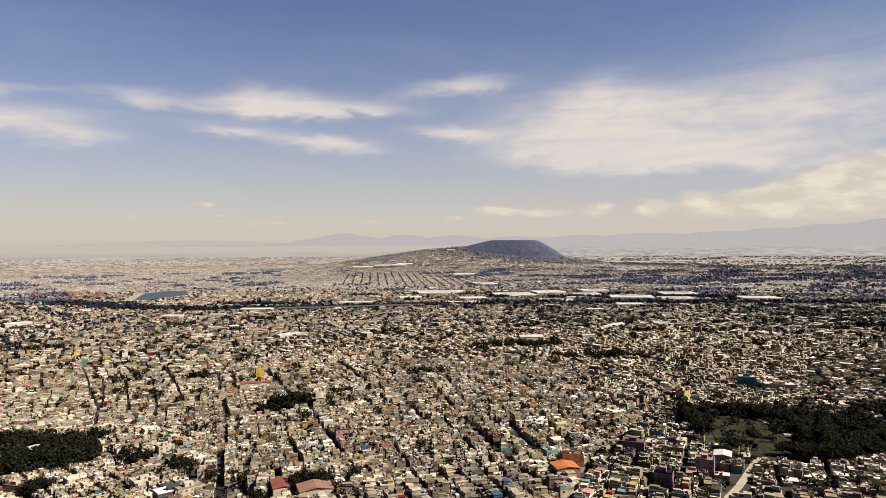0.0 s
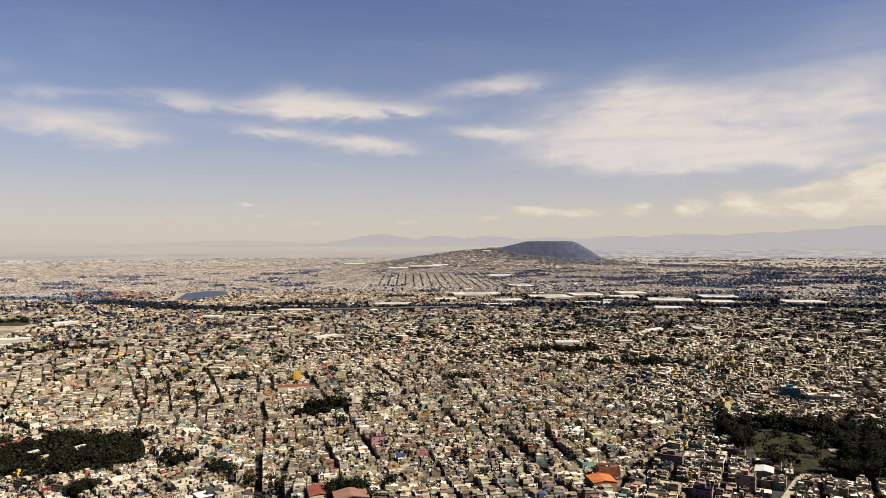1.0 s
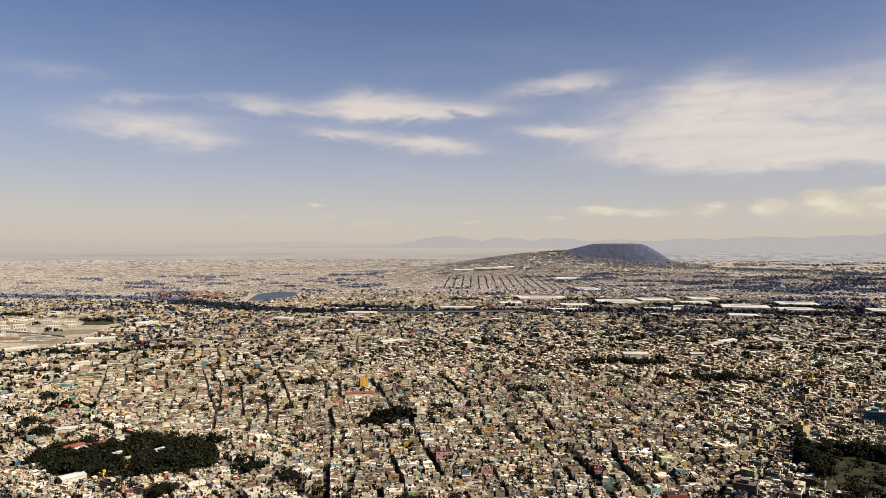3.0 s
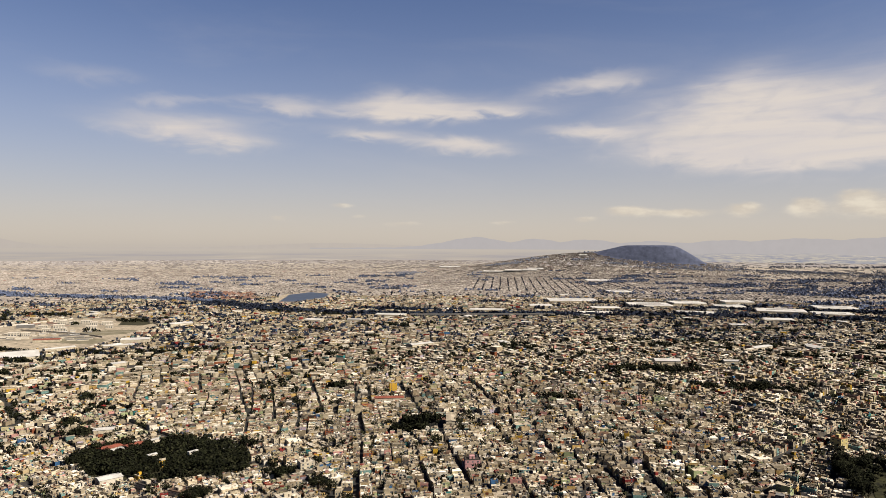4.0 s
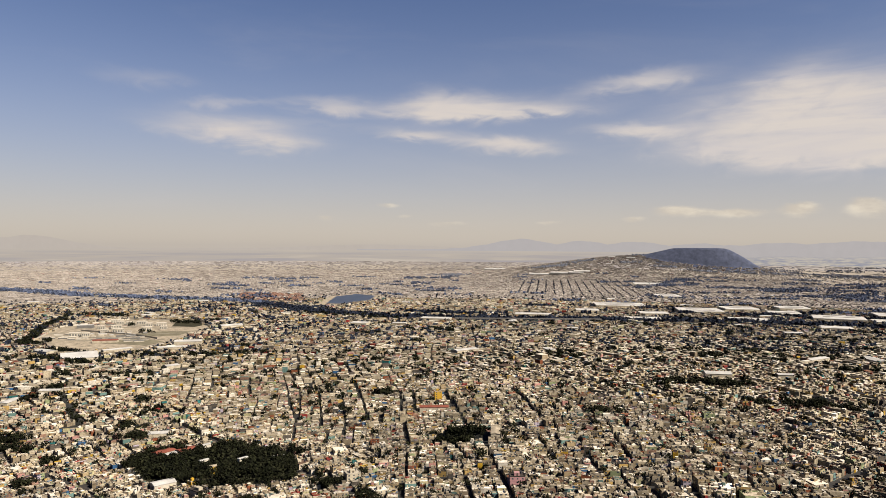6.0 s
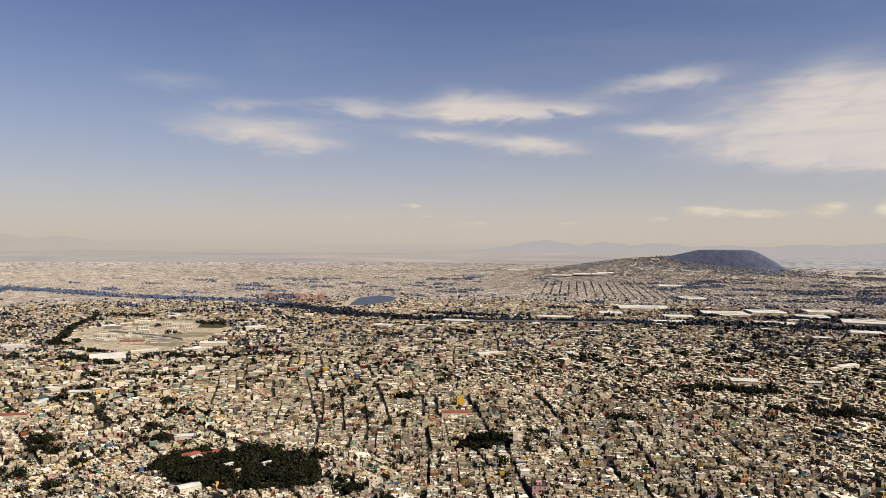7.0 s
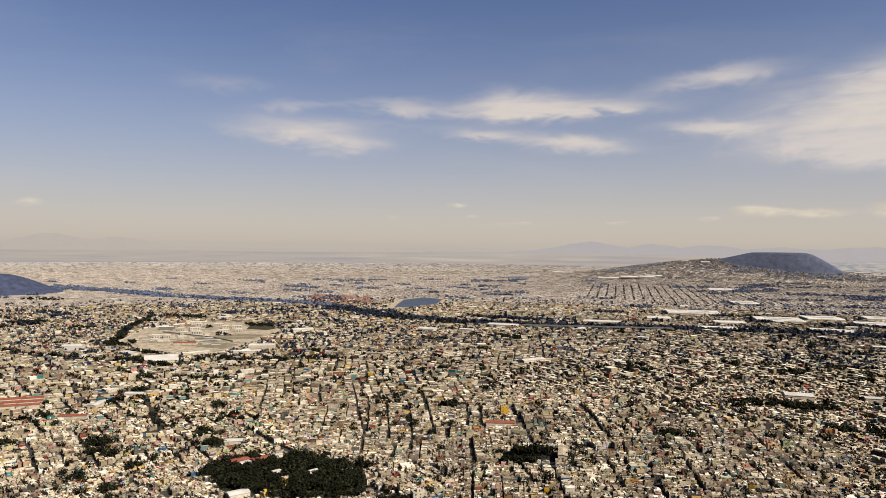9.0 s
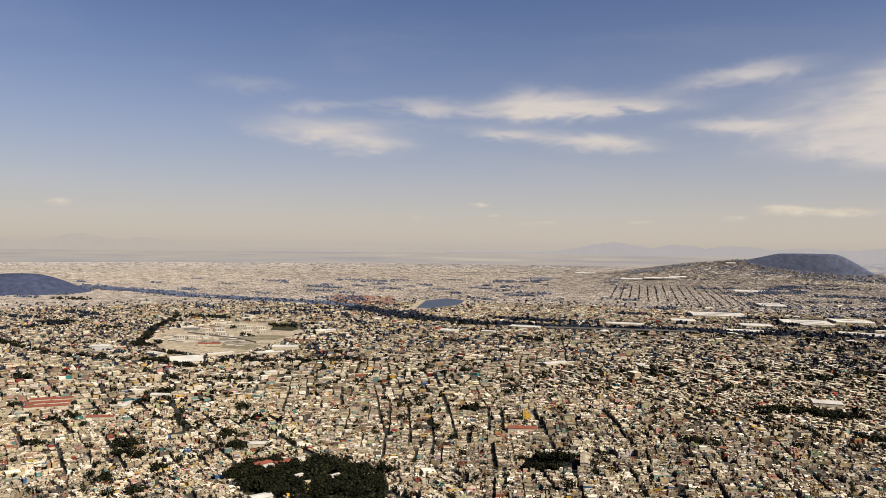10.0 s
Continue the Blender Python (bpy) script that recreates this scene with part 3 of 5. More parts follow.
def lots(r0, r1, width, fill, merge=1.0):
    """Lots along the streets of all quarters between two distances: x, y, bearing, breadth, depth."""
    out = []
    for k, (sx, sy, ang, pitch) in enumerate(SEEDS):
        street = 2.4 if k < 12 else 3.4
        others = np.delete(np.hypot(SEEDS[:, 0] - sx, SEEDS[:, 1] - sy), k)
        reach = min(np.sort(others)[:7].mean() * 1.7, 2600.0)
        r_s = math.hypot(sx, sy)
        if r_s + reach < r0 or r_s - reach > r1:
            continue
        depth = (pitch - street) / 2
        nu, nv = int(reach / pitch) + 1, int(reach / width) + 1
        u, s, v = np.meshgrid(np.arange(-nu, nu + 1), (0, 1), np.arange(-nv, nv + 1), indexing="ij")
        u, s, v = u.ravel(), s.ravel(), v.ravel()
        lu = u * pitch + np.where(s == 0, -depth / 2, depth / 2)
        # party walls stand at uneven steps along the street
        def party(q):
            return q * width + (np.mod(np.sin(q * 12.9898 + u * 78.233 + s * 37.7 + k) * 43758.5, 1.0) - 0.5) * 0.62 * width
        near_wall, far_wall = party(v), party(v + 1)
        lv = (near_wall + far_wall) / 2 + (u * 37 % 11)
        breadth = far_wall - near_wall
        block = 74 + (u * 53 % 5) * 13
        keep = np.mod(lv, block) > max(5.0, width * 0.5)
        if pitch < 55:
            # blocks stand out of line with one another
            cell = np.floor(lv / block)
            stray = np.mod(np.sin(u * 127.1 + cell * 311.7 + k * 74.7) * 43758.5, 1.0) - 0.5
            lu = lu + stray * (3.0 if k == 3 else 7.0)
        a = np.radians(-ang)
        x = sx + lu * np.cos(a) - lv * np.sin(a)
        y = sy + lu * np.sin(a) + lv * np.cos(a)
        if 0 < k and pitch < 55:
            # streets bend a little with the old field paths
            x, y = x + 4 * np.sin(y / 71 + k) + 2.5 * np.sin((x + y) / 119 + 2 * k), y + 3 * np.sin(x / 83 + 3 * k)
        r = np.hypot(x, y)
        az = np.degrees(np.arctan2(x, y))
        keep &= (r >= r0) & (r < r1) & (az > -61) & (az < 39)
        x, y = x[keep], y[keep]
        if not len(x):
            continue
        near = np.full(len(x), 1e18)
        for j in range(len(SEEDS)):
            if j != k:
                near = np.minimum(near, (x - SEEDS[j, 0]) ** 2 + (y - SEEDS[j, 1]) ** 2)
        own = (x - sx) ** 2 + (y - sy) ** 2 < near
        x, y = x[own], y[own]
        n = len(x)
        turn = a + RNG.normal(0, 0.12 if k < 12 else 0.2, n)
        side = np.where(s[keep][own] == 0, 1.0, -1.0)
        out.append(np.stack([x, y, turn, np.full(n, depth), breadth[keep][own], side], 1))
    t = np.concatenate(out)
    return t[free(t[:, 0], t[:, 1], -30.0) & (RNG.random(len(t)) < fill)]


def boxes(cx, cy, z0, z1, sx, sy, turn):
    """Corners and quads of upright boxes without floors: walls first, then the top."""
    n = len(cx)
    px, py = np.array([-0.5, 0.5, 0.5, -0.5]), np.array([-0.5, -0.5, 0.5, 0.5])
    lx, ly = px[None] * sx[:, None], py[None] * sy[:, None]
    c, s = np.cos(turn)[:, None], np.sin(turn)[:, None]
    x, y = cx[:, None] + lx * c - ly * s, cy[:, None] + lx * s + ly * c
    lo = np.stack([x, y, np.broadcast_to(z0[:, None], x.shape)], -1)
    hi = np.stack([x, y, np.broadcast_to(z1[:, None], x.shape)], -1)
    v = np.concatenate([lo, hi], 1)
    f = np.array([[0, 1, 5, 4], [1, 2, 6, 5], [2, 3, 7, 6], [3, 0, 4, 7], [4, 5, 6, 7]])
    faces = f[None] + (np.arange(n) * 8)[:, None, None]
    return v.reshape(-1, 3), faces.reshape(-1, 4), np.tile([0, 0, 0, 0, 1], n)


def parapet_boxes(cx, cy, z0, z1, sx, sy, turn, rim=0.22, deep=0.8):
    """Boxes whose flat roof lies below a low wall along its edge."""
    v, f, m = boxes(cx, cy, z0, z1, sx, sy, turn)
    n = len(cx)
    v = v.reshape(n, 8, 3)
    iv, _, _ = boxes(cx, cy, z1 - deep, z1, sx - 2 * rim, sy - 2 * rim, turn)
    iv = iv.reshape(n, 8, 3)
    allv = np.concatenate([v, iv[:, 4:], iv[:, :4]], 1)
    base = np.array([[0, 1, 5, 4], [1, 2, 6, 5], [2, 3, 7, 6], [3, 0, 4, 7],
                     [4, 5, 9, 8], [5, 6, 10, 9], [6, 7, 11, 10], [7, 4, 8, 11],
                     [8, 9, 13, 12], [9, 10, 14, 13], [10, 11, 15, 14], [11, 8, 12, 15], [12, 13, 14, 15]])
    faces = base[None] + (np.arange(n) * 16)[:, None, None]
    return allv.reshape(-1, 3), faces.reshape(-1, 4), np.tile([0] * 12 + [1], n)


class Pile:
    """Gathers many small pieces for one mesh."""

    def __init__(self):
        self.v, self.f, self.m, self.n = [], [], [], 0

    def add(self, vfm):
        v, f, m = vfm
        self.v.append(v), self.f.append(f + self.n), self.m.append(m)
        self.n += len(v)

    def build(self, name, mats, label, category):
        ob = mesh_object(name, place(np.concatenate(self.v)), np.concatenate(self.f), mats, np.concatenate(self.m))
        return tagged(ob, label, category, kind="stuff")


def wall_windows(cx, cy, z0, sx, sy, turn, floors, rows=2):
    """Dark panes a little proud of the walls: two a floor on each of the four walls."""
    out_v, out_f = [], []
    k = 0
    for face in range(4):
        ang = turn + face * np.pi / 2
        half, span = (sy / 2, sx) if face % 2 == 0 else (sx / 2, sy)
        for fl in range(3):
            for pos in (-0.26, 0.24):
                use = (floors > fl) & (RNG.random(len(cx)) < 0.58)
                if not use.any():
                    continue
                a, h, w = ang[use], half[use] + 0.03, RNG.uniform(0.45, 1.15, use.sum())
                off = span[use] * pos
                zb = z0[use] + (0.95 if fl else 0.5) + fl * 2.4
                zt = zb + RNG.uniform(0.9, 1.5, use.sum())
                nx, ny, tx, ty = np.sin(a), -np.cos(a), np.cos(a), np.sin(a)
                bx, by = cx[use] + nx * h, cy[use] + ny * h
                pts = [np.stack([bx + tx * (off + e * w), by + ty * (off + e * w), z], -1) for e, z in ((-1, zb), (1, zb), (1, zt), (-1, zt))]
                v = np.stack(pts, 1)
                n = len(v)
                out_v.append(v.reshape(-1, 3))
                out_f.append(np.arange(n * 4).reshape(n, 4) + k)
                k += n * 4
    v, f = np.concatenate(out_v), np.concatenate(out_f)
    return v, f, np.full(len(f), 2)


def tanks(cx, cy, z0, rad, tall):
    """Six-sided water tanks with a shoulder."""
    n = len(cx)
    a = np.arange(6) * np.pi / 3
    ring = []
    for r, z in ((1.0, 0.0), (1.0, 0.75), (0.45, 1.0)):
        ring.append(np.stack([cx[:, None] + np.cos(a) * (rad * r)[:, None], cy[:, None] + np.sin(a) * (rad * r)[:, None],
                              np.broadcast_to((z0 + tall * z)[:, None], (n, 6))], -1))
    v = np.concatenate(ring, 1)
    i = np.arange(6)
    j = (i + 1) % 6
    f = np.concatenate([np.stack([i, j, j + 6, i + 6], 1), np.stack([i + 6, j + 6, j + 12, i + 12], 1),
                        np.array([[12, 13, 14, 15], [12, 15, 16, 17]])])
    faces = f[None] + (np.arange(n) * 18)[:, None, None]
    return v.reshape(-1, 3), faces.reshape(-1, 4), np.full(n * len(f), 3)


def split_lots(t):
    """Each lot carries a front building on the street and, behind a small yard, a lower one."""
    x, y, turn, dep, wid, side = t.T
    n = len(t)
    c, s = np.cos(turn), np.sin(turn)
    slide = RNG.normal(0, 0.7, n)
    x, y = x - s * slide, y + c * slide
    d1 = dep * RNG.uniform(0.62, 1.0, n)
    d2 = (dep - d1) * RNG.uniform(0.45, 0.9, n)
    off1, off2 = -side * (dep - d1) / 2, side * (dep - d2) / 2
    back = (RNG.random(n) < 0.66) & (d2 > 2.2)
    w1, w2 = wid * RNG.uniform(0.8, 1.05, n), wid * RNG.uniform(0.4, 1.0, n)
    front = np.stack([x + off1 * c, y + off1 * s, turn, d1, w1], 1)
    rear = np.stack([x + off2 * c, y + off2 * s, turn, d2, w2], 1)[back]
    # now and then one owner builds over several lots
    big = RNG.random(n) < np.where(np.hypot(x, y) < 900, 0.016, 0.045)
    front[big, 3] *= RNG.uniform(1.2, 2.0, big.sum())
    front[big, 4] *= RNG.uniform(1.6, 2.8, big.sum())
    return [p[free(p[:, 0], p[:, 1], 1.8)] for p in (front, rear)]


def add_upper(pile, x, y, top, sx, sy, turn, share, lo, hi):
    """Rooms, stair huts and lean-tos on the flat roofs."""
    n = len(x)
    up = RNG.random(n) < share
    m = up.sum()
    ux, uy = sx[up] * RNG.uniform(0.25, 0.62, m), sy[up] * RNG.uniform(0.3, 0.85, m)
    ox, oy = (sx[up] - ux) / 2 * RNG.choice([-0.95, 0.95], m), (sy[up] - uy) / 2 * RNG.choice([-0.95, 0.0, 0.95], m)
    c, s = np.cos(turn[up]), np.sin(turn[up])
    pile.add(boxes(x[up] + ox * c - oy * s, y[up] + ox * s + oy * c, top[up] - 1.2, top[up] + RNG.uniform(lo, hi, m), ux, uy, turn[up]))


def storeys(x, y):
    """Neighbours build to much the same height; whole blocks are of one storey or of two."""
    mood = np.sin(x / 43 + 1.3 * np.sin(y / 57)) * np.sin(y / 39 + 0.8 * np.sin(x / 71))
    n = len(x)
    two = RNG.random(n) < np.where(x < -330, 0.24, 0.32) + 0.28 * mood
    return 1 + two + (RNG.random(n) < 0.02)


def near_houses(t, pile, fronts=True):
    """Wall-to-wall houses: a front and a rear wing on each lot, with parapets, roof rooms, dividing walls, tanks and panes."""
    t = t[free(t[:, 0], t[:, 1], 0.5)]
    x, y, turn, dep, wid, side = t.T
    n = len(x)
    floors = storeys(x, y)
    high = floors * 2.42 + RNG.uniform(-0.3, 0.45, n)
    cut = RNG.uniform(0.40, 0.74, n)
    parts = []

    def wing(sel, fx, fy, sx, sy, h):
        """A box at the share (fx, fy) of the lot's half sides."""
        c, s = np.cos(turn[sel]), np.sin(turn[sel])
        ox, oy = fx * dep[sel] / 2, fy * wid[sel] / 2
        px, py = off_streets(x[sel] + ox * c - oy * s, y[sel] + ox * s + oy * c, (sx + sy) * 0.22)
        parts.append(np.stack([px, py, turn[sel] + RNG.normal(0, 0.03, len(px)), sx, sy, lie(px, py), h], 1))

    everyone = np.arange(n)
    if fronts:
        split = (wid > 5.2) & (RNG.random(n) < 0.5)
        whole = everyone[~split]
        wing(whole, -side[whole] * (1 - cut[whole]), RNG.uniform(-0.03, 0.03, len(whole)), dep[whole] * cut[whole], wid[whole] * RNG.uniform(0.92, 1.02, len(whole)), high[whole])
        pair = everyone[split]
        share = RNG.uniform(0.35, 0.65, len(pair))
        step = np.where(RNG.random(len(pair)) < 0.25, RNG.choice([-2.42, 2.42], len(pair)), RNG.uniform(-0.8, 0.8, len(pair)))
        wing(pair, -side[pair] * (1 - cut[pair]), share - 1, dep[pair] * cut[pair], wid[pair] * share, high[pair])
        back = cut[pair] * RNG.uniform(0.75, 1.1, len(pair))
        wing(pair, -side[pair] * (1 - back), share, dep[pair] * back, wid[pair] * (1 - share), np.maximum(2.3, high[pair] + step))
    else:
        cut = np.maximum(cut, 0.80)
    rear = everyone[RNG.random(n) < 0.80]
    rest = (1 - cut[rear]) * RNG.uniform(0.7, 1.04, len(rear))
    span = np.where(RNG.random(len(rear)) < 0.45, 1.0, RNG.uniform(0.45, 0.85, len(rear)))
    drop = np.where((floors[rear] > 1) & (RNG.random(len(rear)) < 0.5), 2.42, 0.0) + RNG.uniform(-0.5, 0.9, len(rear))
    wing(rear, side[rear] * (1 - rest), (1 - span) * RNG.choice([-1, 1], len(rear)), dep[rear] * rest, wid[rear] * span, np.maximum(2.2, high[rear] - drop))
    x, y, turn, sx, sy, z, h = np.concatenate(parts).T
    ok = free(x, y, 1.8)
    x, y, turn, sx, sy, z, h = (q[ok] for q in (x, y, turn, sx, sy, z, h))
    # now and then one owner builds over several lots
    big = RNG.random(len(x)) < 0.022
    sx, sy, h = np.where(big, sx * 1.7, sx), np.where(big, sy * 1.9, sy), np.where(big, h + 0.9, h)
    n = len(x)
    top = z + h
    walled = RNG.random(n) < 0.42
    low = ~walled
    pile.add(boxes(x[low], y[low], z[low] - 4, top[low], sx[low], sy[low], turn[low]))
    pile.add(parapet_boxes(x[walled], y[walled], z[walled] - 4, top[walled] + 0.7, sx[walled], sy[walled], turn[walled]))
    near = np.hypot(x, y) < 800
    pile.add(wall_windows(x[near], y[near], z[near], sx[near], sy[near], turn[near], np.round(h[near] / 2.42).astype(int)))

    def on_roof(chance, reach, lo, hi, bx, by, within=2000.0, askew=0.05):
        """Small solids standing on the roofs."""
        sel = (RNG.random(n) < chance) & (np.hypot(x, y) < within)
        q = sel.sum()
        ux, uy = np.minimum(RNG.uniform(*bx, q), sx[sel] * 0.9), np.minimum(RNG.uniform(*by, q), sy[sel] * 0.9)
        ox, oy = (sx[sel] - ux) / 2 * RNG.uniform(-reach, reach, q), (sy[sel] - uy) / 2 * RNG.uniform(-reach, reach, q)
        c, s = np.cos(turn[sel]), np.sin(turn[sel])
        pile.add(boxes(x[sel] + ox * c - oy * s, y[sel] + ox * s + oy * c, top[sel] - 0.1, top[sel] + RNG.uniform(lo, hi, q), ux, uy, turn[sel] + RNG.normal(0, askew, q)))

    on_roof(0.30, 0.95, 1.6, 2.4, (1.8, 3.4), (1.8, 4.0))               # stair huts and roof rooms
    on_roof(0.42, 0.98, 0.7, 1.8, (0.15, 0.22), (1.6, 5.5), 860.0)      # dividing walls
    on_roof(0.40, 0.98, 0.7, 1.8, (1.6, 6.5), (0.15, 0.22), 860.0)
    on_roof(0.75, 0.95, 0.3, 1.4, (0.4, 2.2), (0.4, 2.2), 780.0, 0.4)   # crates, sheets, washing places
    on_roof(0.60, 0.95, 0.2, 1.1, (0.3, 1.4), (0.5, 2.6), 720.0, 0.4)
    on_roof(0.50, 0.95, 1.2, 2.2, (0.8, 2.4), (0.15, 0.25), 640.0, 0.5)  # washing hung out and sheets on end
    tk = RNG.random(n) < 0.24
    hx, hy = sx[tk] * RNG.uniform(-0.36, 0.36, tk.sum()), sy[tk] * RNG.uniform(-0.34, 0.34, tk.sum())
    c, s = np.cos(turn[tk]), np.sin(turn[tk])
    pile.add(tanks(x[tk] + hx * c - hy * s, y[tk] + hx * s + hy * c, top[tk] - 0.1, RNG.uniform(0.45, 0.62, tk.sum()), RNG.uniform(1.2, 1.7, tk.sum())))


def mid_houses(t, pile, upper=0.32, backs=True, rear_too=True):
    front, rear = split_lots(t)
    for k, part_t in enumerate(((front, rear) if rear_too else (front,)) if backs else (t[:, :5],)):
        x, y, turn, sx, sy = part_t.T
        n = len(x)
        z = land(x, y)
        floors = RNG.choice([1, 2, 3, 4], n, p=[0.72, 0.25, 0.025, 0.005] if k == 0 else [0.86, 0.13, 0.01, 0.0])
        top = z + floors * 2.5 + RNG.uniform(0.0, 1.9, n)
        if not backs:
            sx, sy = sx * RNG.uniform(0.5, 0.95, n), sy * RNG.uniform(0.75, 1.0, n)
            top = z + 1.8 + floors * 1.0
        pile.add(boxes(x, y, z - 4, top, sx, sy, turn))
        add_upper(pile, x, y, top, sx, sy, turn, upper if k == 0 else 0.15, 1.2, 2.6)

# ---- parts and things ----


def part(name, bm, mat, parent, label=""):
    """Links a bmesh as one mesh object under a thing or a part."""
    me = bpy.data.meshes.new(name)
    bm.to_mesh(me)
    bm.free()
    for m in (mat if isinstance(mat, (list, tuple)) else (mat,)):
        me.materials.append(m)
    ob = new(name, me)
    ob.parent = parent
    if label:
        ob["label"] = label
    return ob


def block(bm, x0, x1, y0, y1, z0, z1, mat=0):
    vs = [bm.verts.new(p) for p in ((x0, y0, z0), (x1, y0, z0), (x1, y1, z0), (x0, y1, z0), (x0, y0, z1), (x1, y0, z1), (x1, y1, z1), (x0, y1, z1))]
    for q in ((3, 2, 1, 0), (0, 1, 5, 4), (1, 2, 6, 5), (2, 3, 7, 6), (3, 0, 4, 7), (4, 5, 6, 7)):
        bm.faces.new([vs[i] for i in q]).material_index = mat
    return bm


def solid(*dims):
    return block(bmesh.new(), *dims)


def thing(name, x, y, turn, label, category, group="", z=None):
    """An empty at the thing's base, in its true place (turn: bearing of its long side, degrees right of +y)."""
    ob = new(name)
    p = place(np.array((x, y, lie(x, y) if z is None else z)))
    ob.matrix_world = pose(*p, 0, 0, -turn)
    return tagged(ob, label, category, group)


def roof_with_parapet(sx, sy, z, rim=0.22, high=0.8):
    bm = solid(-sx / 2, sx / 2, -sy / 2, sy / 2, z, z + 0.2)
    block(bm, -sx / 2, sx / 2, -sy / 2, -sy / 2 + rim, z + 0.2, z + high)
    block(bm, -sx / 2, sx / 2, sy / 2 - rim, sy / 2, z + 0.2, z + high)
    block(bm, -sx / 2, -sx / 2 + rim, -sy / 2 + rim, sy / 2 - rim, z + 0.2, z + high)
    block(bm, sx / 2 - rim, sx / 2, -sy / 2 + rim, sy / 2 - rim, z + 0.2, z + high)
    return bm


def window_mesh(w, h):
    """A framed pane that looks along -y, its back at y = 0."""
    bm = bmesh.new()
    e = 0.09
    for d in ((-w / 2, w / 2, -0.08, 0, 0, e), (-w / 2, w / 2, -0.08, 0, h - e, h), (-w / 2, -w / 2 + e, -0.08, 0, e, h - e), (w / 2 - e, w / 2, -0.08, 0, e, h - e)):
        block(bm, *d, 0)
    block(bm, -w / 2 + e, w / 2 - e, -0.04, 0, e, h - e, 1)
    return bm


def tank_mesh(r, h):
    bm = bmesh.new()
    profile = ((r * 0.96, 0), (r, h * 0.08), (r, h * 0.35), (r * 0.94, h * 0.4), (r, h * 0.45), (r, h * 0.75), (r * 0.5, h * 0.92), (r * 0.45, h))
    rings = [[bm.verts.new((q * math.cos(k * math.pi / 5), q * math.sin(k * math.pi / 5), z)) for k in range(10)] for q, z in profile]
    for lo, hi in zip(rings, rings[1:]):
        for k in range(10):
            bm.faces.new((lo[k], lo[(k + 1) % 10], hi[(k + 1) % 10], hi[k]))
    bm.faces.new(rings[-1])
    bm.faces.new(rings[0][::-1])
    return bm


WINDOW_MESHES = {}


def add_windows(parent, sx, sy, floors, rnd, chance=0.75, height=2.75, step=3.1):
    """Window parts on the four walls, alike ones sharing a mesh."""
    for face in range(4):
        span, half = (sx, sy / 2) if face % 2 == 0 else (sy, sx / 2)
        count = max(1, int(span / step))
        for fl in range(floors):
            for k in range(count):
                if rnd.random() > chance:
                    continue
                key = rnd.choice(((1.3, 1.2), (1.7, 1.2), (0.9, 1.3)))
                off = (k + 0.5) / count * span - span / 2
                if key not in WINDOW_MESHES:
                    w = part("window", window_mesh(*key), (M_FRAME, M_GLASS), parent)
                    WINDOW_MESHES[key] = w.data
                else:
                    w = new("window", WINDOW_MESHES[key])
                    w.parent = parent
                a = face * math.pi / 2
                w.matrix_local = Matrix.Rotation(a, 4, "Z") @ Matrix.Translation((off, -half - 0.002, 0.95 + fl * height))


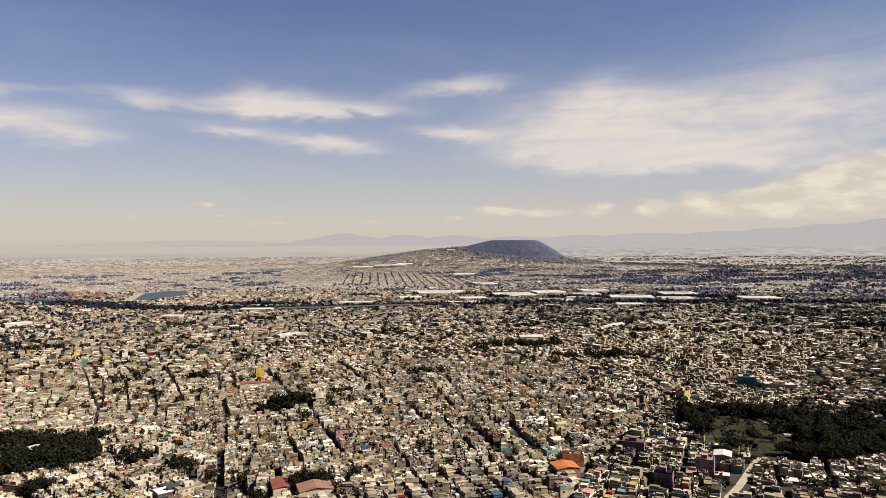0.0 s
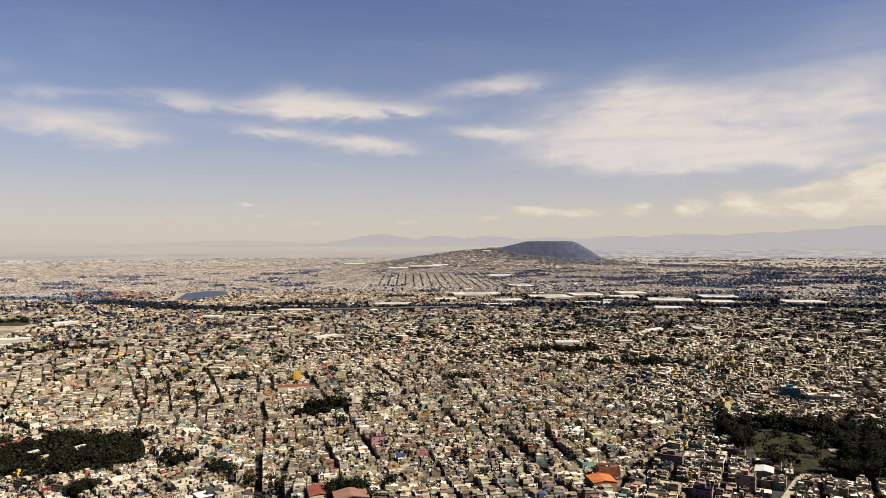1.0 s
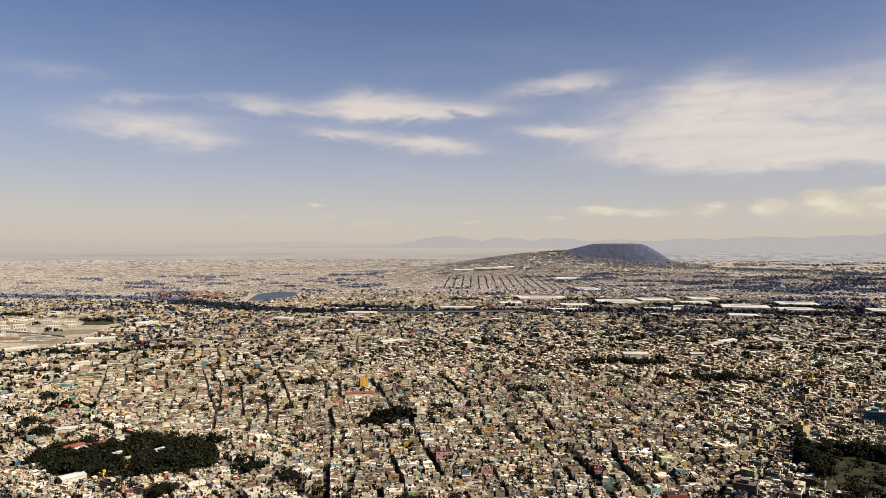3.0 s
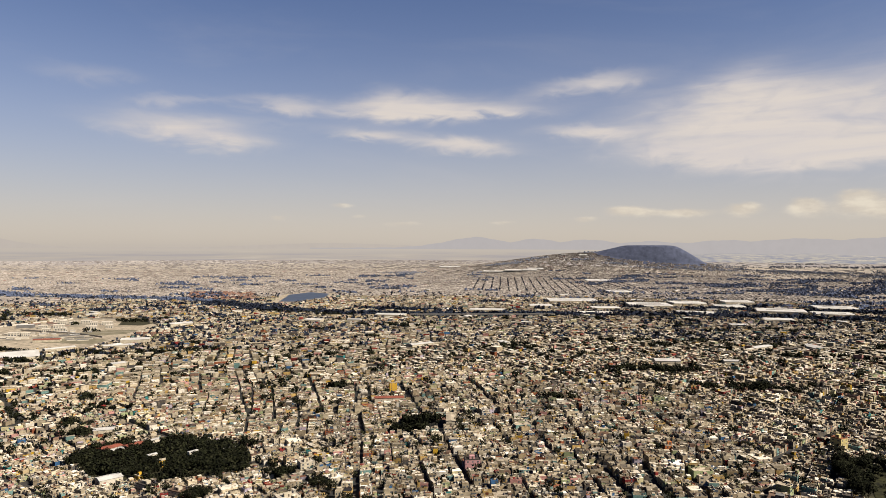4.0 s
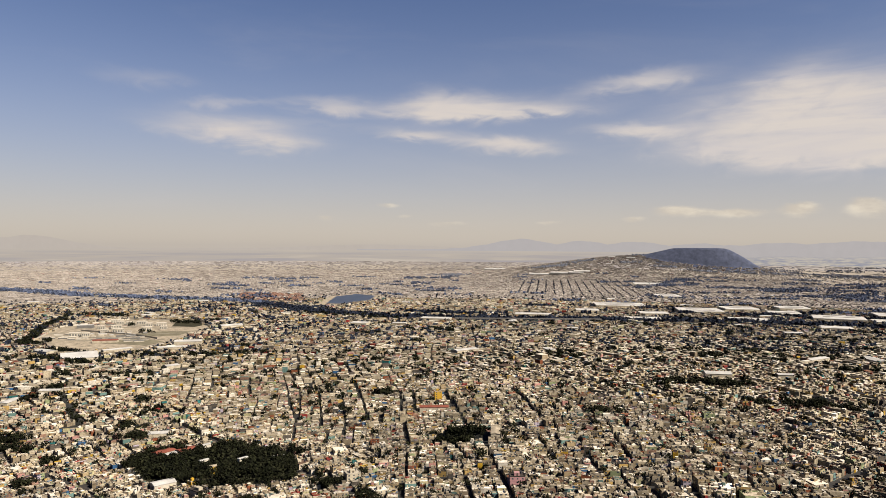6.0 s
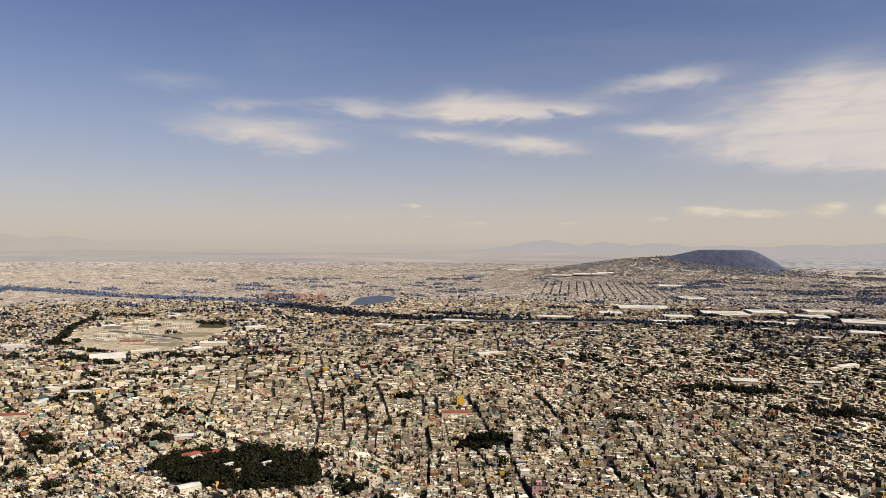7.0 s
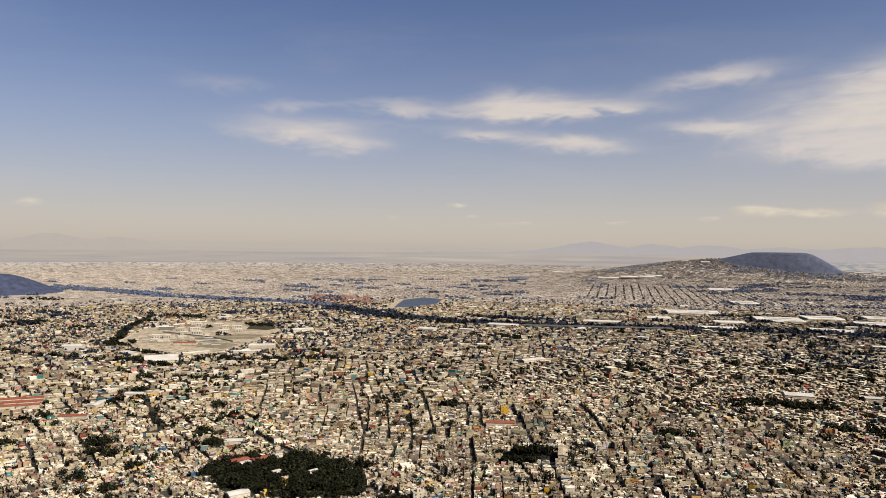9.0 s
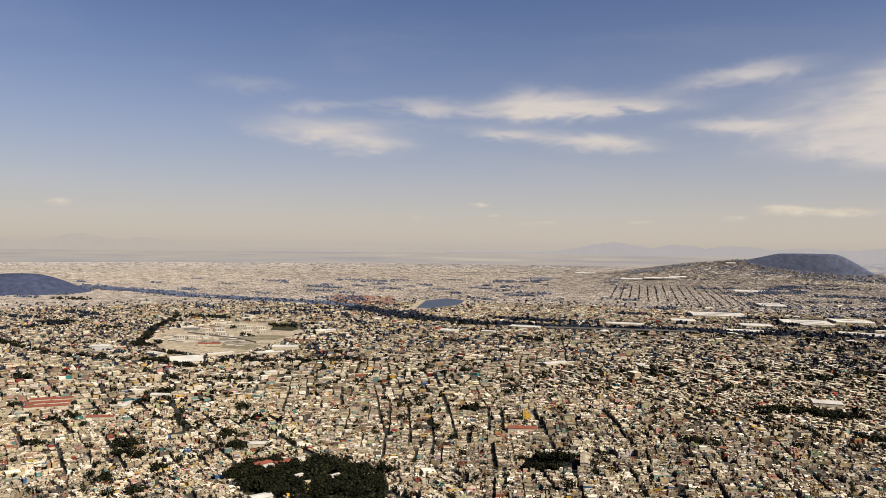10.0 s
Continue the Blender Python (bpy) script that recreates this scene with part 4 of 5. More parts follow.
def make_house(seed):
    """A self-built flat-roofed house: walls with floor ledges, roof, upper room, tank, door and windows."""
    rnd = random.Random(seed)
    house = new("house")
    sx, sy, floors = rnd.uniform(7.4, 9.6), 6.5, (1, 2, 1, 2, 2, 1, 2, 1, 2, 3, 1, 2)[seed % 12]
    h = floors * 2.45
    bm = solid(-sx / 2, sx / 2, -sy / 2, sy / 2, -4, h)
    for k in range(1, floors):
        block(bm, -sx / 2 - 0.18, sx / 2 + 0.18, -sy / 2 - 0.12, sy / 2 + 0.12, k * 2.45 - 0.14, k * 2.45 + 0.06)
    part("wall", bm, M_WALL_ONE, house)
    part("roof", roof_with_parapet(sx, sy, h), M_ROOF_ONE, house)
    ux, uy, uh = rnd.uniform(2.6, sx * 0.55), rnd.uniform(2.6, sy * 0.8), rnd.uniform(1.9, 2.5)
    ox, oy = (sx / 2 - ux / 2 - 0.3) * rnd.choice((-1, 1)), (sy / 2 - uy / 2 - 0.3) * rnd.choice((-1, 0, 1))
    if rnd.random() < 0.8:
        bm = solid(ox - ux / 2, ox + ux / 2, oy - uy / 2, oy + uy / 2, h + 0.2, h + uh)
        block(bm, ox - ux / 2 - 0.2, ox + ux / 2 + 0.2, oy - uy / 2 - 0.2, oy + uy / 2 + 0.2, h + uh, h + uh + 0.15)
        part("roof_room", bm, M_WALL_ONE, house)
    tk = part("water_tank", tank_mesh(rnd.uniform(0.55, 0.75), rnd.uniform(1.5, 2.0)), rnd.choice((M_TANK, M_TANK, M_TANK_PALE)), house)
    tk.location = (-ox * 0.8, -sy * 0.25 if oy >= 0 else sy * 0.25, h + 0.2)
    part("door", solid(-sx / 2 - 0.06, -sx / 2, -1.5, 1.3, 0, 2.3), M_DOOR, house, "painted sheet-metal street door")
    add_windows(house, sx, sy, floors, rnd, 0.55, 2.45)
    dx, dy = rnd.uniform(1.2, 2.4), rnd.uniform(1.0, 2.2)
    ex = -ox * 0.5 + rnd.uniform(-0.6, 0.6)
    bm = solid(ex - dx / 2, ex + dx / 2, -dy / 2, dy / 2, h + 1.7, h + 1.78)
    for px in (ex - dx / 2 + 0.06, ex + dx / 2 - 0.06):
        for py in (-dy / 2 + 0.06, dy / 2 - 0.06):
            block(bm, px - 0.05, px + 0.05, py - 0.05, py + 0.05, h + 0.2, h + 1.7)
    part("roof_shelter", bm, rnd.choice((M_GREY, M_WHITE, M_BRICK)), house)
    part("roof_wall", solid(-sx / 2 + 0.25, sx / 2 - 0.25, sy * 0.18, sy * 0.18 + 0.15, h + 0.2, h + rnd.uniform(0.9, 1.8)), M_WALL_ONE, house)
    return house


HOUSE_LABELS = (
    "flat-roofed concrete house with parapet and water tank in a packed row",
    "self-built masonry house with roof room standing wall to wall with neighbours",
    "painted block house with flat roof and tank beside a narrow street",
)


def house_row(t):
    """The houses that the flight passes nearest, each a thing of its own."""
    kinds = [make_house(100 + k) for k in range(12)]
    for k, (x, y, turn, dep, wid, side) in enumerate(t):
        proto = kinds[k if k < 12 else int(RNG.integers(12))]
        back = -side * (dep - 8.5) / 2
        x, y = x + back * math.cos(turn), y + back * math.sin(turn)
        x, y = (float(q[0]) for q in off_streets(np.array([x]), np.array([y]), 3.6))
        m = pose(x, y, float(lie(x, y)) + RNG.uniform(-0.3, 0.4), 0, 0, math.degrees(turn) + (180 if side < 0 else 0)) @ Matrix.Diagonal((1, min(1.5, max(0.6, wid / 6.5)), 1, 1))
        ob = proto if k < 12 else copy_thing(proto, m)
        if k < 12:
            ob.matrix_world = m
        tagged(ob, HOUSE_LABELS[k % 3], "house", "houses of the hillside quarter")


def gable(sx, sy, z, rise, over=0.5):
    """A double-pitched roof with thickness, its ridge along y."""
    bm = bmesh.new()
    a, b = sx / 2 + over, sy / 2 + over
    for side in (-1, 1):
        pts = [(0, -b, z + rise), (0, b, z + rise), (side * a, b, z), (side * a, -b, z)]
        up = [bm.verts.new((p[0], p[1], p[2] + 0.25)) for p in pts]
        lo = [bm.verts.new(p) for p in pts]
        for i in range(4):
            bm.faces.new((lo[i], lo[(i + 1) % 4], up[(i + 1) % 4], up[i]))
        bm.faces.new(up)
        bm.faces.new(lo[::-1])
    bmesh.ops.recalc_face_normals(bm, faces=bm.faces)
    return bm


def shed(x, y, turn, sx, sy, h, label, wall=None, roof=None, name="warehouse", group="", bay=26.0, windows=False):
    """A hall with walls, one low gable roof for each bay, vents and a gate."""
    k = shrink(x, y)
    ob = thing(name, x, y, turn, label, "building" if name != "warehouse" else "warehouse", group)
    bays = max(1, round(sx / bay))
    sx, sy, h = sx * k, sy * k, h * k
    step = sx / bays
    part("wall", solid(-sx / 2, sx / 2, -sy / 2, sy / 2, -3, h), wall or M_CREAM, ob)
    for b in range(bays):
        bm = gable(step - 0.02, sy, h, step * 0.09, 0.0 if bays > 1 else 0.4)
        cx = -sx / 2 + (b + 0.5) * step
        bmesh.ops.translate(bm, vec=(cx, 0, 0), verts=bm.verts)
        for e in (-sy / 2 + 0.3, sy / 2 - 0.3):
            bm.faces.new([bm.verts.new(p) for p in ((cx - step / 2, e, h), (cx + step / 2, e, h), (cx, e, h + step * 0.09))])
        rf = part("roof", bm, roof or M_WHITE, ob)
        if sy > 60 and b % 2 == 0:
            part("roof_vent", solid(cx - 0.8 * k, cx + 0.8 * k, -sy * 0.3, sy * 0.3, h + step * 0.08, h + step * 0.09 + 1.0 * k), M_GREY, rf)
    part("door", solid(-min(sx * 0.12, 3), min(sx * 0.12, 3), -sy / 2 - 0.12, -sy / 2, 0, h * 0.7), M_DOOR, ob)
    if windows:
        for z in (h * 0.22, h * 0.60):
            for q in range(4):
                y0 = -sy / 2 + (q + 0.2) * sy / 4
                for e in (-1, 1):
                    part("window", solid(*sorted((e * sx / 2, e * (sx / 2 + 0.06))), y0, y0 + sy * 0.14, z, z + h * 0.2), M_GLASS, ob)
            for e in (-1, 1):
                part("window", solid(-sx * 0.32, sx * 0.32, *sorted((e * sy / 2, e * (sy / 2 + 0.06))), z, z + h * 0.2), M_GLASS, ob)
    a = math.radians(-turn)
    fx, fy = sx / k, sy / k
    short, long = min(fx, fy), max(fx, fy)
    n = max(1, math.ceil(long / short))
    for q in range(n):
        f = ((q + 0.5) / n - 0.5) * long
        lx, ly = (f, 0.0) if fx > fy else (0.0, f)
        CLEARED.append((x + lx * math.cos(a) - ly * math.sin(a), y + lx * math.sin(a) + ly * math.cos(a), short * 0.56 + 1.5))
    return ob


def tower(x, y, turn, sx, sy, floors, mat, label, name="apartment_building", storey=2.8):
    """A single building with storeys, windows and a parapet roof."""
    rnd = random.Random(int(x * 7 + y))
    ob = thing(name, x, y, turn, label, "building")
    h = floors * storey
    bm = solid(-sx / 2, sx / 2, -sy / 2, sy / 2, -5, h)
    for k in range(1, floors):
        block(bm, -sx / 2 - 0.15, sx / 2 + 0.15, -sy / 2 - 0.15, sy / 2 + 0.15, k * storey - 0.12, k * storey + 0.08)
    part("wall", bm, mat, ob)
    part("roof", roof_with_parapet(sx, sy, h), M_ROOF_ONE, ob)
    hut = part("roof_room", solid(-sx * 0.2, sx * 0.15, -sy * 0.25, sy * 0.1, h + 0.2, h + 2.7), mat, ob)
    part("door", solid(-0.6, 0.6, -0.05 - sy * 0.25, -sy * 0.25, h + 0.2, h + 2.2), M_DOOR, hut)
    tk = part("water_tank", tank_mesh(0.8, 2.0), M_TANK, ob)
    tk.location = (sx * 0.3, sy * 0.3, h + 0.2)
    add_windows(ob, sx, sy, floors, rnd, 0.85, storey, 3.4)
    CLEARED.append((x, y, max(sx, sy) * 0.5 + 1.5))
    return ob


# single buildings that stand out
tower(-241, 890, -25, 10, 9, 5, M_YELLOW, "tall bright yellow apartment building above low houses")
tower(-79, 532, -16, 12, 10, 3, M_PINK, "pink painted three-storey block among grey houses")
tower(289, 648, 14, 15, 12, 4, M_TEAL, "dark teal block beside the wooded slope")
tower(316, 640, 14, 28, 14, 2, M_CREAM, "cream block with a pale roof beside the wooded slope")
tower(211, 600, 50, 9, 9, 3, M_STRAW, "straw-yellow tall building at the street corner")
tower(125, 447, 22, 14, 13, 3, M_GREY, "dark grey unplastered tower house with blank walls")
tower(75, 566, -9, 9, 8, 2, M_ORANGE, "orange-painted house with flat roof in a packed quarter")
shed(126, 985, 84, 22, 34, 8, "large pale hall with a white roof beside a clump of trees", M_CREAM, M_WHITE, "hall")
shed(215, 1010, 84, 14, 20, 7, "white-roofed hall between low houses", M_CREAM, M_WHITE, "hall")
tower(-160, 880, -22, 12, 10, 3, M_CREAM, "cream house with flat roof in a dense quarter")
tower(-230, 560, -40, 13, 10, 3, M_CREAM, "large cream house with blank side wall at the avenue")
tower(-322, 512, 15, 14, 12, 2, M_CREAM, "cream block with a large pale flat roof")
shed(72, 404, -11, 14, 13, 7, "house with a bright orange tiled roof", M_BRICK, M_ORANGE, "house")
shed(-101, 424, -20, 13, 18, 6, "low hall with a dull red roof beside trees", M_CREAM, M_RED, "house")
shed(-78, 410, -20, 20, 15, 6, "wide hall with a brown-red roof beside trees", M_CREAM, M_BRICK, "house")
shed(-484, 640, 20, 13, 22, 6, "school hall with a red roof at the wooded park", M_CREAM, M_RED, "school")
shed(-464, 652, 20, 12, 20, 6, "school hall with a dark red roof at the wooded park", M_CREAM, M_RED, "school")
shed(-473, 638, 20, 8, 14, 5, "low hall with a white sheet roof at the park", M_CREAM, M_WHITE, "school")
shed(-416, 549, 35, 13, 20, 6, "cream hall with a white pitched roof beside the park", M_PALE, M_WHITE, "hall")
shed(174, 424, 24, 10, 12, 6.5, "white-roofed house at the pale road", M_CREAM, M_WHITE, "house")
shed(-228, 824, 72, 12, 36, 7, "long low building with a red-brown roof", M_CREAM, M_RED, "school")
shed(-158, 707, 80, 10, 50, 3.2, "long school building with a flat brown roof along its dark yard", M_GREY, M_BRICK, "school")
shed(-124, 685, -10, 9, 34, 7, "school wing with a tan roof beside the yard", M_CREAM, M_EARTH, "school")
shed(-1064, 1143, 44, 80, 66, 6, "large hall with a plain white roof among trees", bay=92)
for x, y, sx, sy in ((-996, 757, 15, 34), (-978, 738, 15, 36), (-960, 720, 15, 32), (-974, 775, 15, 30), (-956, 756, 15, 34), (-938, 738, 15, 30)):
    shed(x, y, 46, sx, sy, 6, "red-roofed terrace in a uniform housing estate", M_CREAM, M_RED, "terrace", "red-roofed terraces")
shed(-823, 716, 62, 11, 38, 6, "long red-roofed shed among low houses", M_CREAM, M_RED, "hall")
shed(-848, 782, -16, 13, 34, 7, "workshop with a white sheet roof beside trees", M_CREAM, M_WHITE, "hall")
shed(-851, 858, 70, 14, 30, 7, "workshop with a white sheet roof below a clump of trees", M_CREAM, M_WHITE, "hall")
shed(-536, 699, 60, 13, 22, 7, "hall with a white pitched roof near the park", M_CREAM, M_WHITE, "hall")
shed(-1345, 1173, 60, 26, 40, 12, "pale block of flats beside the avenue trees", M_WHITE, M_WHITE, "flats")
for x, y, turn, sx, sy, fl in ((-212, 480, -42, 17, 11, 2), (-169, 449, -42, 18, 12, 2), (-190, 520, -42, 13, 9, 2)):
    tower(x, y, turn, sx, sy, fl, M_CREAM, "large tan flat-roofed building at the avenue")
tower(157, 409, 24, 11, 10, 3, M_PINK, "pink painted house at the pale road")
tower(125, 386, 24, 10, 9, 3, M_MAUVE, "dull mauve house with flat roof in a packed quarter")
for x, y, sx, sy, wall, roof, words in ((-415, 612, 4, 9, M_PALE, M_WHITE, "small white-roofed pavilion under the park trees"), (-375, 620, 4, 10, M_PALE, M_WHITE, "small pale kiosk with a white roof in the park"),
                                        (-339, 626, 5, 12, M_PALE, M_WHITE, "low white-roofed house at the park's edge"), (-392, 593, 6, 8, M_YELLOW, M_EARTH, "small ochre hut in a park clearing"), (-449, 666, 5, 10, M_PALE, M_WHITE, "pale shed at the upper edge of the park")):
    shed(x, y, 25, sx, sy, 8, words, wall, roof, "pavilion")
tower(-307, 610, 20, 15, 13, 2, M_CREAM, "tan flat-roofed block at the park's edge")
tower(-389, 556, 20, 6, 8, 2, M_YELLOW, "narrow yellow house in front of the park trees")
tower(-365, 532, 20, 17, 12, 2, M_CREAM, "broad tan block with a flat roof below the park")
tower(-178, 447, -42, 24, 10, 2, M_TANK, "long black-walled block with a dark flat roof")
# halls of the industrial belt: place, bearing, breadth, length
BELT = (
    (-10, 2757, 82, 130, 190), (204, 3345, 82, 150, 105), (103, 2440, 80, 60, 95), (268, 2610, 85, 130, 150), (66, 2250, 80, 50, 115), (680, 2460, 100, 110, 150),
    (813, 2385, 96, 80, 115), (385, 2320, 98, 70, 115), (589, 2152, 95, 50, 80), (-288, 2275, 86, 46, 118), (-560, 2045, 88, 40, 92), (-736, 1850, 86, 40, 48), (-624, 1880, 86, 20, 40),
    (420, 2730, 82, 110, 120), (545, 2590, 92, 90, 100), (900, 2620, 95, 110, 130), (1105, 2384, 98, 90, 130), (-120, 2480, 82, 60, 80), (620, 2820, 85, 90, 110),
)
shed(-1126, 2276, 104, 14, 110, 8, "long white-roofed station hall beside the tree belt", M_CREAM, M_WHITE, "station")
shed(-2182, 2482, 91, 12, 90, 8, "long white-roofed hall across the tree belt", M_CREAM, M_WHITE, "station")
for x, y, turn, sx, sy in BELT:
    shed(x, y, turn, sx, sy, 9, "wide pale industrial hall with a white sheet roof", M_CREAM, M_WHITE, group="industrial halls")
for x, y, sx, sy in ((-620, 5260, 90, 150), (-470, 5300, 110, 130), (-340, 5280, 70, 110), (-300, 5330, 60, 120), (70, 5900, 30, 70), (-90, 6020, 26, 60), (170, 4480, 120, 200), (-1080, 6100, 90, 260)):
    shed(x, y, 84, sx, sy, 3, "far hall with a wide white sheet roof", M_WHITE, M_WHITE, group="industrial halls", bay=60.0)
for k in range(46):
    # smaller pale roofs scattered over the plain
    r, a = 1300 + 2300 * RNG.random(), math.radians(RNG.uniform(-52, 32))
    x, y = r * math.sin(a), r * math.cos(a)
    if not free(np.array([x]), np.array([y]), 30)[0]:
        continue
    shed(x, y, RNG.uniform(0, 180), RNG.uniform(14, 24), RNG.uniform(24, 60), 8, "workshop hall with a pale metal roof between houses", M_CREAM, M_WHITE, group="workshop halls")
# pavilions of the walled compound
PAVILIONS = (
    (-1441, 1690), (-1364, 1655), (-1343, 1680), (-1296, 1650), (-1266, 1665), (-1370, 1552), (-1341, 1575), (-1307, 1492), (-1282, 1512),
    (-1298, 1418), (-1325, 1412), (-1400, 1660), (-1240, 1570), (-1210, 1600),
)
for k, (x, y) in enumerate(PAVILIONS):
    shed(x, y, 58 + (k % 3) * 4, 15, 18 if k % 2 else 26, 9, "cream pavilion with a pale flat roof in a bare compound", M_PALE, M_PALE, "pavilion", "compound pavilions", windows=True)
for k in range(9):
    shed(-1046 + (k % 5) * 17, 1490 + (k // 5) * 34 + (k % 5) * 4, -28, 9, 26, 10, "brick-coloured block of flats beside the compound", M_BRICK, M_CREAM, "flats", "brick flats")
for k in range(90):
    # small huts, stores and shelters in loose rows
    row = k % 4
    x, y = (-1318, -1250, -1170, -1400)[row] + RNG.uniform(-60, 60), (1400, 1480, 1400, 1620)[row] + RNG.uniform(-45, 45)
    if not (inside(COMPOUND, np.array([x]), np.array([y]))[0] and free(np.array([x + 9e4]), np.array([y]))[0]) or any(math.hypot(x - c[0], y - c[1]) < c[2] + 8 for c in CLEARED):
        continue
    shed(x, y, 60 + RNG.normal(0, 5), RNG.uniform(6, 11), RNG.uniform(9, 24), RNG.uniform(2.5, 4), "small hut with a flat roof in the bare compound", M_PALE if k % 3 else M_GREY, (M_PALE, M_WHITE, M_GREY, M_BRICK)[k % 4], "hut", "compound huts")
shed(-1426, 1556, 62, 18, 40, 9, "open-sided hall with a white roof in the compound", M_GREY, M_WHITE, "hall")
shed(-1176, 1345, 62, 20, 55, 6, "low red-roofed sports hall in the compound", M_CREAM, M_RED, "hall")
shed(-1053, 1679, 40, 30, 60, 9, "pale hall with a white roof beside the compound", M_CREAM, M_WHITE, "hall")
shed(-973, 1375, 62, 30, 60, 9, "white-roofed market hall between houses", M_CREAM, M_WHITE, "hall")

CLEARED.extend([(-489, 751, 4)] + [(-499 + 439 * k / 24, 2040 + 110 * k / 24, 16) for k in range(25)])

# ---- open ground ----


def patch(name, poly, mat, label, lift, cells=18):
    """A sheet of ground cover that follows the land."""
    p = np.array(poly, float)
    lo, hi = p.min(0), p.max(0)
    bm = bmesh.new()
    vs = [bm.verts.new((x, y, 0)) for x, y in poly]
    bm.faces.new(vs)
    for ax, n in ((0, cells), (1, cells)):
        for k in range(1, n):
            co, no = [0, 0, 0], [0, 0, 0]
            co[ax], no[ax] = lo[ax] + (hi[ax] - lo[ax]) * k / n, 1
            bmesh.ops.bisect_plane(bm, geom=bm.verts[:] + bm.edges[:] + bm.faces[:], plane_co=co, plane_no=no)
    for v in bm.verts:
        q = place(np.array((v.co.x, v.co.y, float(lie(v.co.x, v.co.y)) + lift)))
        v.co = q
    bmesh.ops.recalc_face_normals(bm, faces=bm.faces)
    if sum(f.normal.z for f in bm.faces) < 0:
        bmesh.ops.reverse_faces(bm, faces=bm.faces)
    ob = part(name, bm, mat, None)
    return tagged(ob, label, "ground", kind="structure")


patch("ground_park", PARK, M_GRASS, "shaded grass under the trees of a park", 0.5)
patch("ground_slope", RIGHT_PARK, M_GRASS, "green slope with dry grass and bare earth", 0.5)
patch("ground_compound", COMPOUND, M_EARTH, "bare dusty ground of a large walled compound", 0.6)
patch("ground_yard", SCHOOL, M_ASPHALT, "dark school yard", 0.5)
patch("ground_shore", SHORE, M_EARTH, "bare pale ground round the pond", 0.5)
patch("water", POND, M_WATER, "still grey-blue pond on the plain", 1.2)
patch("ground_field", ((-1323, 1828), (-1168, 1780), (-1160, 1670), (-1230, 1660)), M_GRASS, "brown-green playing field", 0.9)
patch("ground_strip", ((-1322, 1392), (-1306, 1404), (-1160, 1432), (-1120, 1448), (-1128, 1430), (-1170, 1414)), M_PATH, "pale lane across bare ground", 1.2)
patch("ground_bare", ((-1420, 1640), (-1340, 1705), (-1290, 1690), (-1330, 1600), (-1400, 1590)), M_PATH, "trodden pale ground between pavilions", 0.9)
patch("ground_plot", ((-1240, 1450), (-1180, 1560), (-1110, 1580), (-1090, 1500), (-1150, 1460)), M_LAWN, "thin dry grass plot in the compound", 0.9)
patch("ground_lawn", ((-1190, 1330), (-1150, 1420), (-1060, 1400), (-1050, 1330)), M_LAWN, "dry lawn inside the compound", 0.9)
patch("ground_turf", TURF, M_TURF, "rough olive turf on the open slope", 0.9)
patch("path", ((214, 556), (220, 560), (233, 551), (243, 538), (249, 520), (252, 500), (246, 476), (241, 478), (246, 500), (244, 518), (238, 535), (229, 546)), M_EARTH, "bare earth track over the grassy slope", 1.4)


def ribbon(name, line, width, mat, label, lift=0.45):
    """A road that follows the land."""
    pts = []
    for (x1, y1), (x2, y2) in zip(line, line[1:]):
        n = max(2, int(math.hypot(x2 - x1, y2 - y1) / 20))
        pts += [(x1 + (x2 - x1) * k / n, y1 + (y2 - y1) * k / n) for k in range(n)]
    pts.append(line[-1])
    p = np.array(pts)
    d = np.gradient(p, axis=0)
    d /= np.hypot(d[:, 0], d[:, 1])[:, None]
    nrm = np.stack([d[:, 1], -d[:, 0]], 1)
    le, ri = p - nrm * width / 2, p + nrm * width / 2
    v = np.concatenate([np.column_stack([q, lie(q[:, 0], q[:, 1]) + lift]) for q in (le, ri)])
    n = len(p)
    i = np.arange(n - 1)
    f = np.stack([i, i + n, i + n + 1, i + 1], 1)
    return tagged(mesh_object(name, place(v), f, [mat]), label, "road", kind="structure")


for k, (line, width) in enumerate(AVENUES):
    pale = k == 1
    ribbon("road", line, width * 0.8, M_CONCRETE if pale else M_ASPHALT, "pale concrete road up the slope" if pale else "dark asphalt street between houses")

for line in STREETS:
    ribbon("road", line, STREET_WIDTH, M_ASPHALT, "dark asphalt street between packed houses")

for line, w in ((((-1420, 1430), (-1300, 1460), (-1180, 1500), (-1080, 1560)), 7), (((-1470, 1600), (-1320, 1610), (-1160, 1640)), 6), (((-1300, 1330), (-1180, 1380), (-1060, 1440)), 6), (((-1330, 1300), (-1400, 1540), (-1440, 1740)), 6)):
    ribbon("path", line, w, M_PATH, "pale lane across the bare compound", 1.1)


def long_wall(line, high, label):
    """A boundary wall with thickness that follows the land."""
    for (x1, y1), (x2, y2) in zip(line, line[1:]):
        n = math.hypot(x2 - x1, y2 - y1)
        ob = thing("boundary_wall", (x1 + x2) / 2, (y1 + y2) / 2, math.degrees(math.atan2(x2 - x1, y2 - y1)), label, "wall", "compound walls")
        part("panel", solid(-0.3, 0.3, -n / 2, n / 2, -1, high), M_PALE, ob)
        part("coping", solid(-0.45, 0.45, -n / 2, n / 2, high, high + 0.25), M_GREY, ob)


long_wall(COMPOUND + COMPOUND[:1], 4.5, "long pale concrete wall round the compound")
long_wall(((-1390, 1500), (-1200, 1470), (-1100, 1430)), 4.0, "inner concrete wall across the compound")

# ---- hills ----


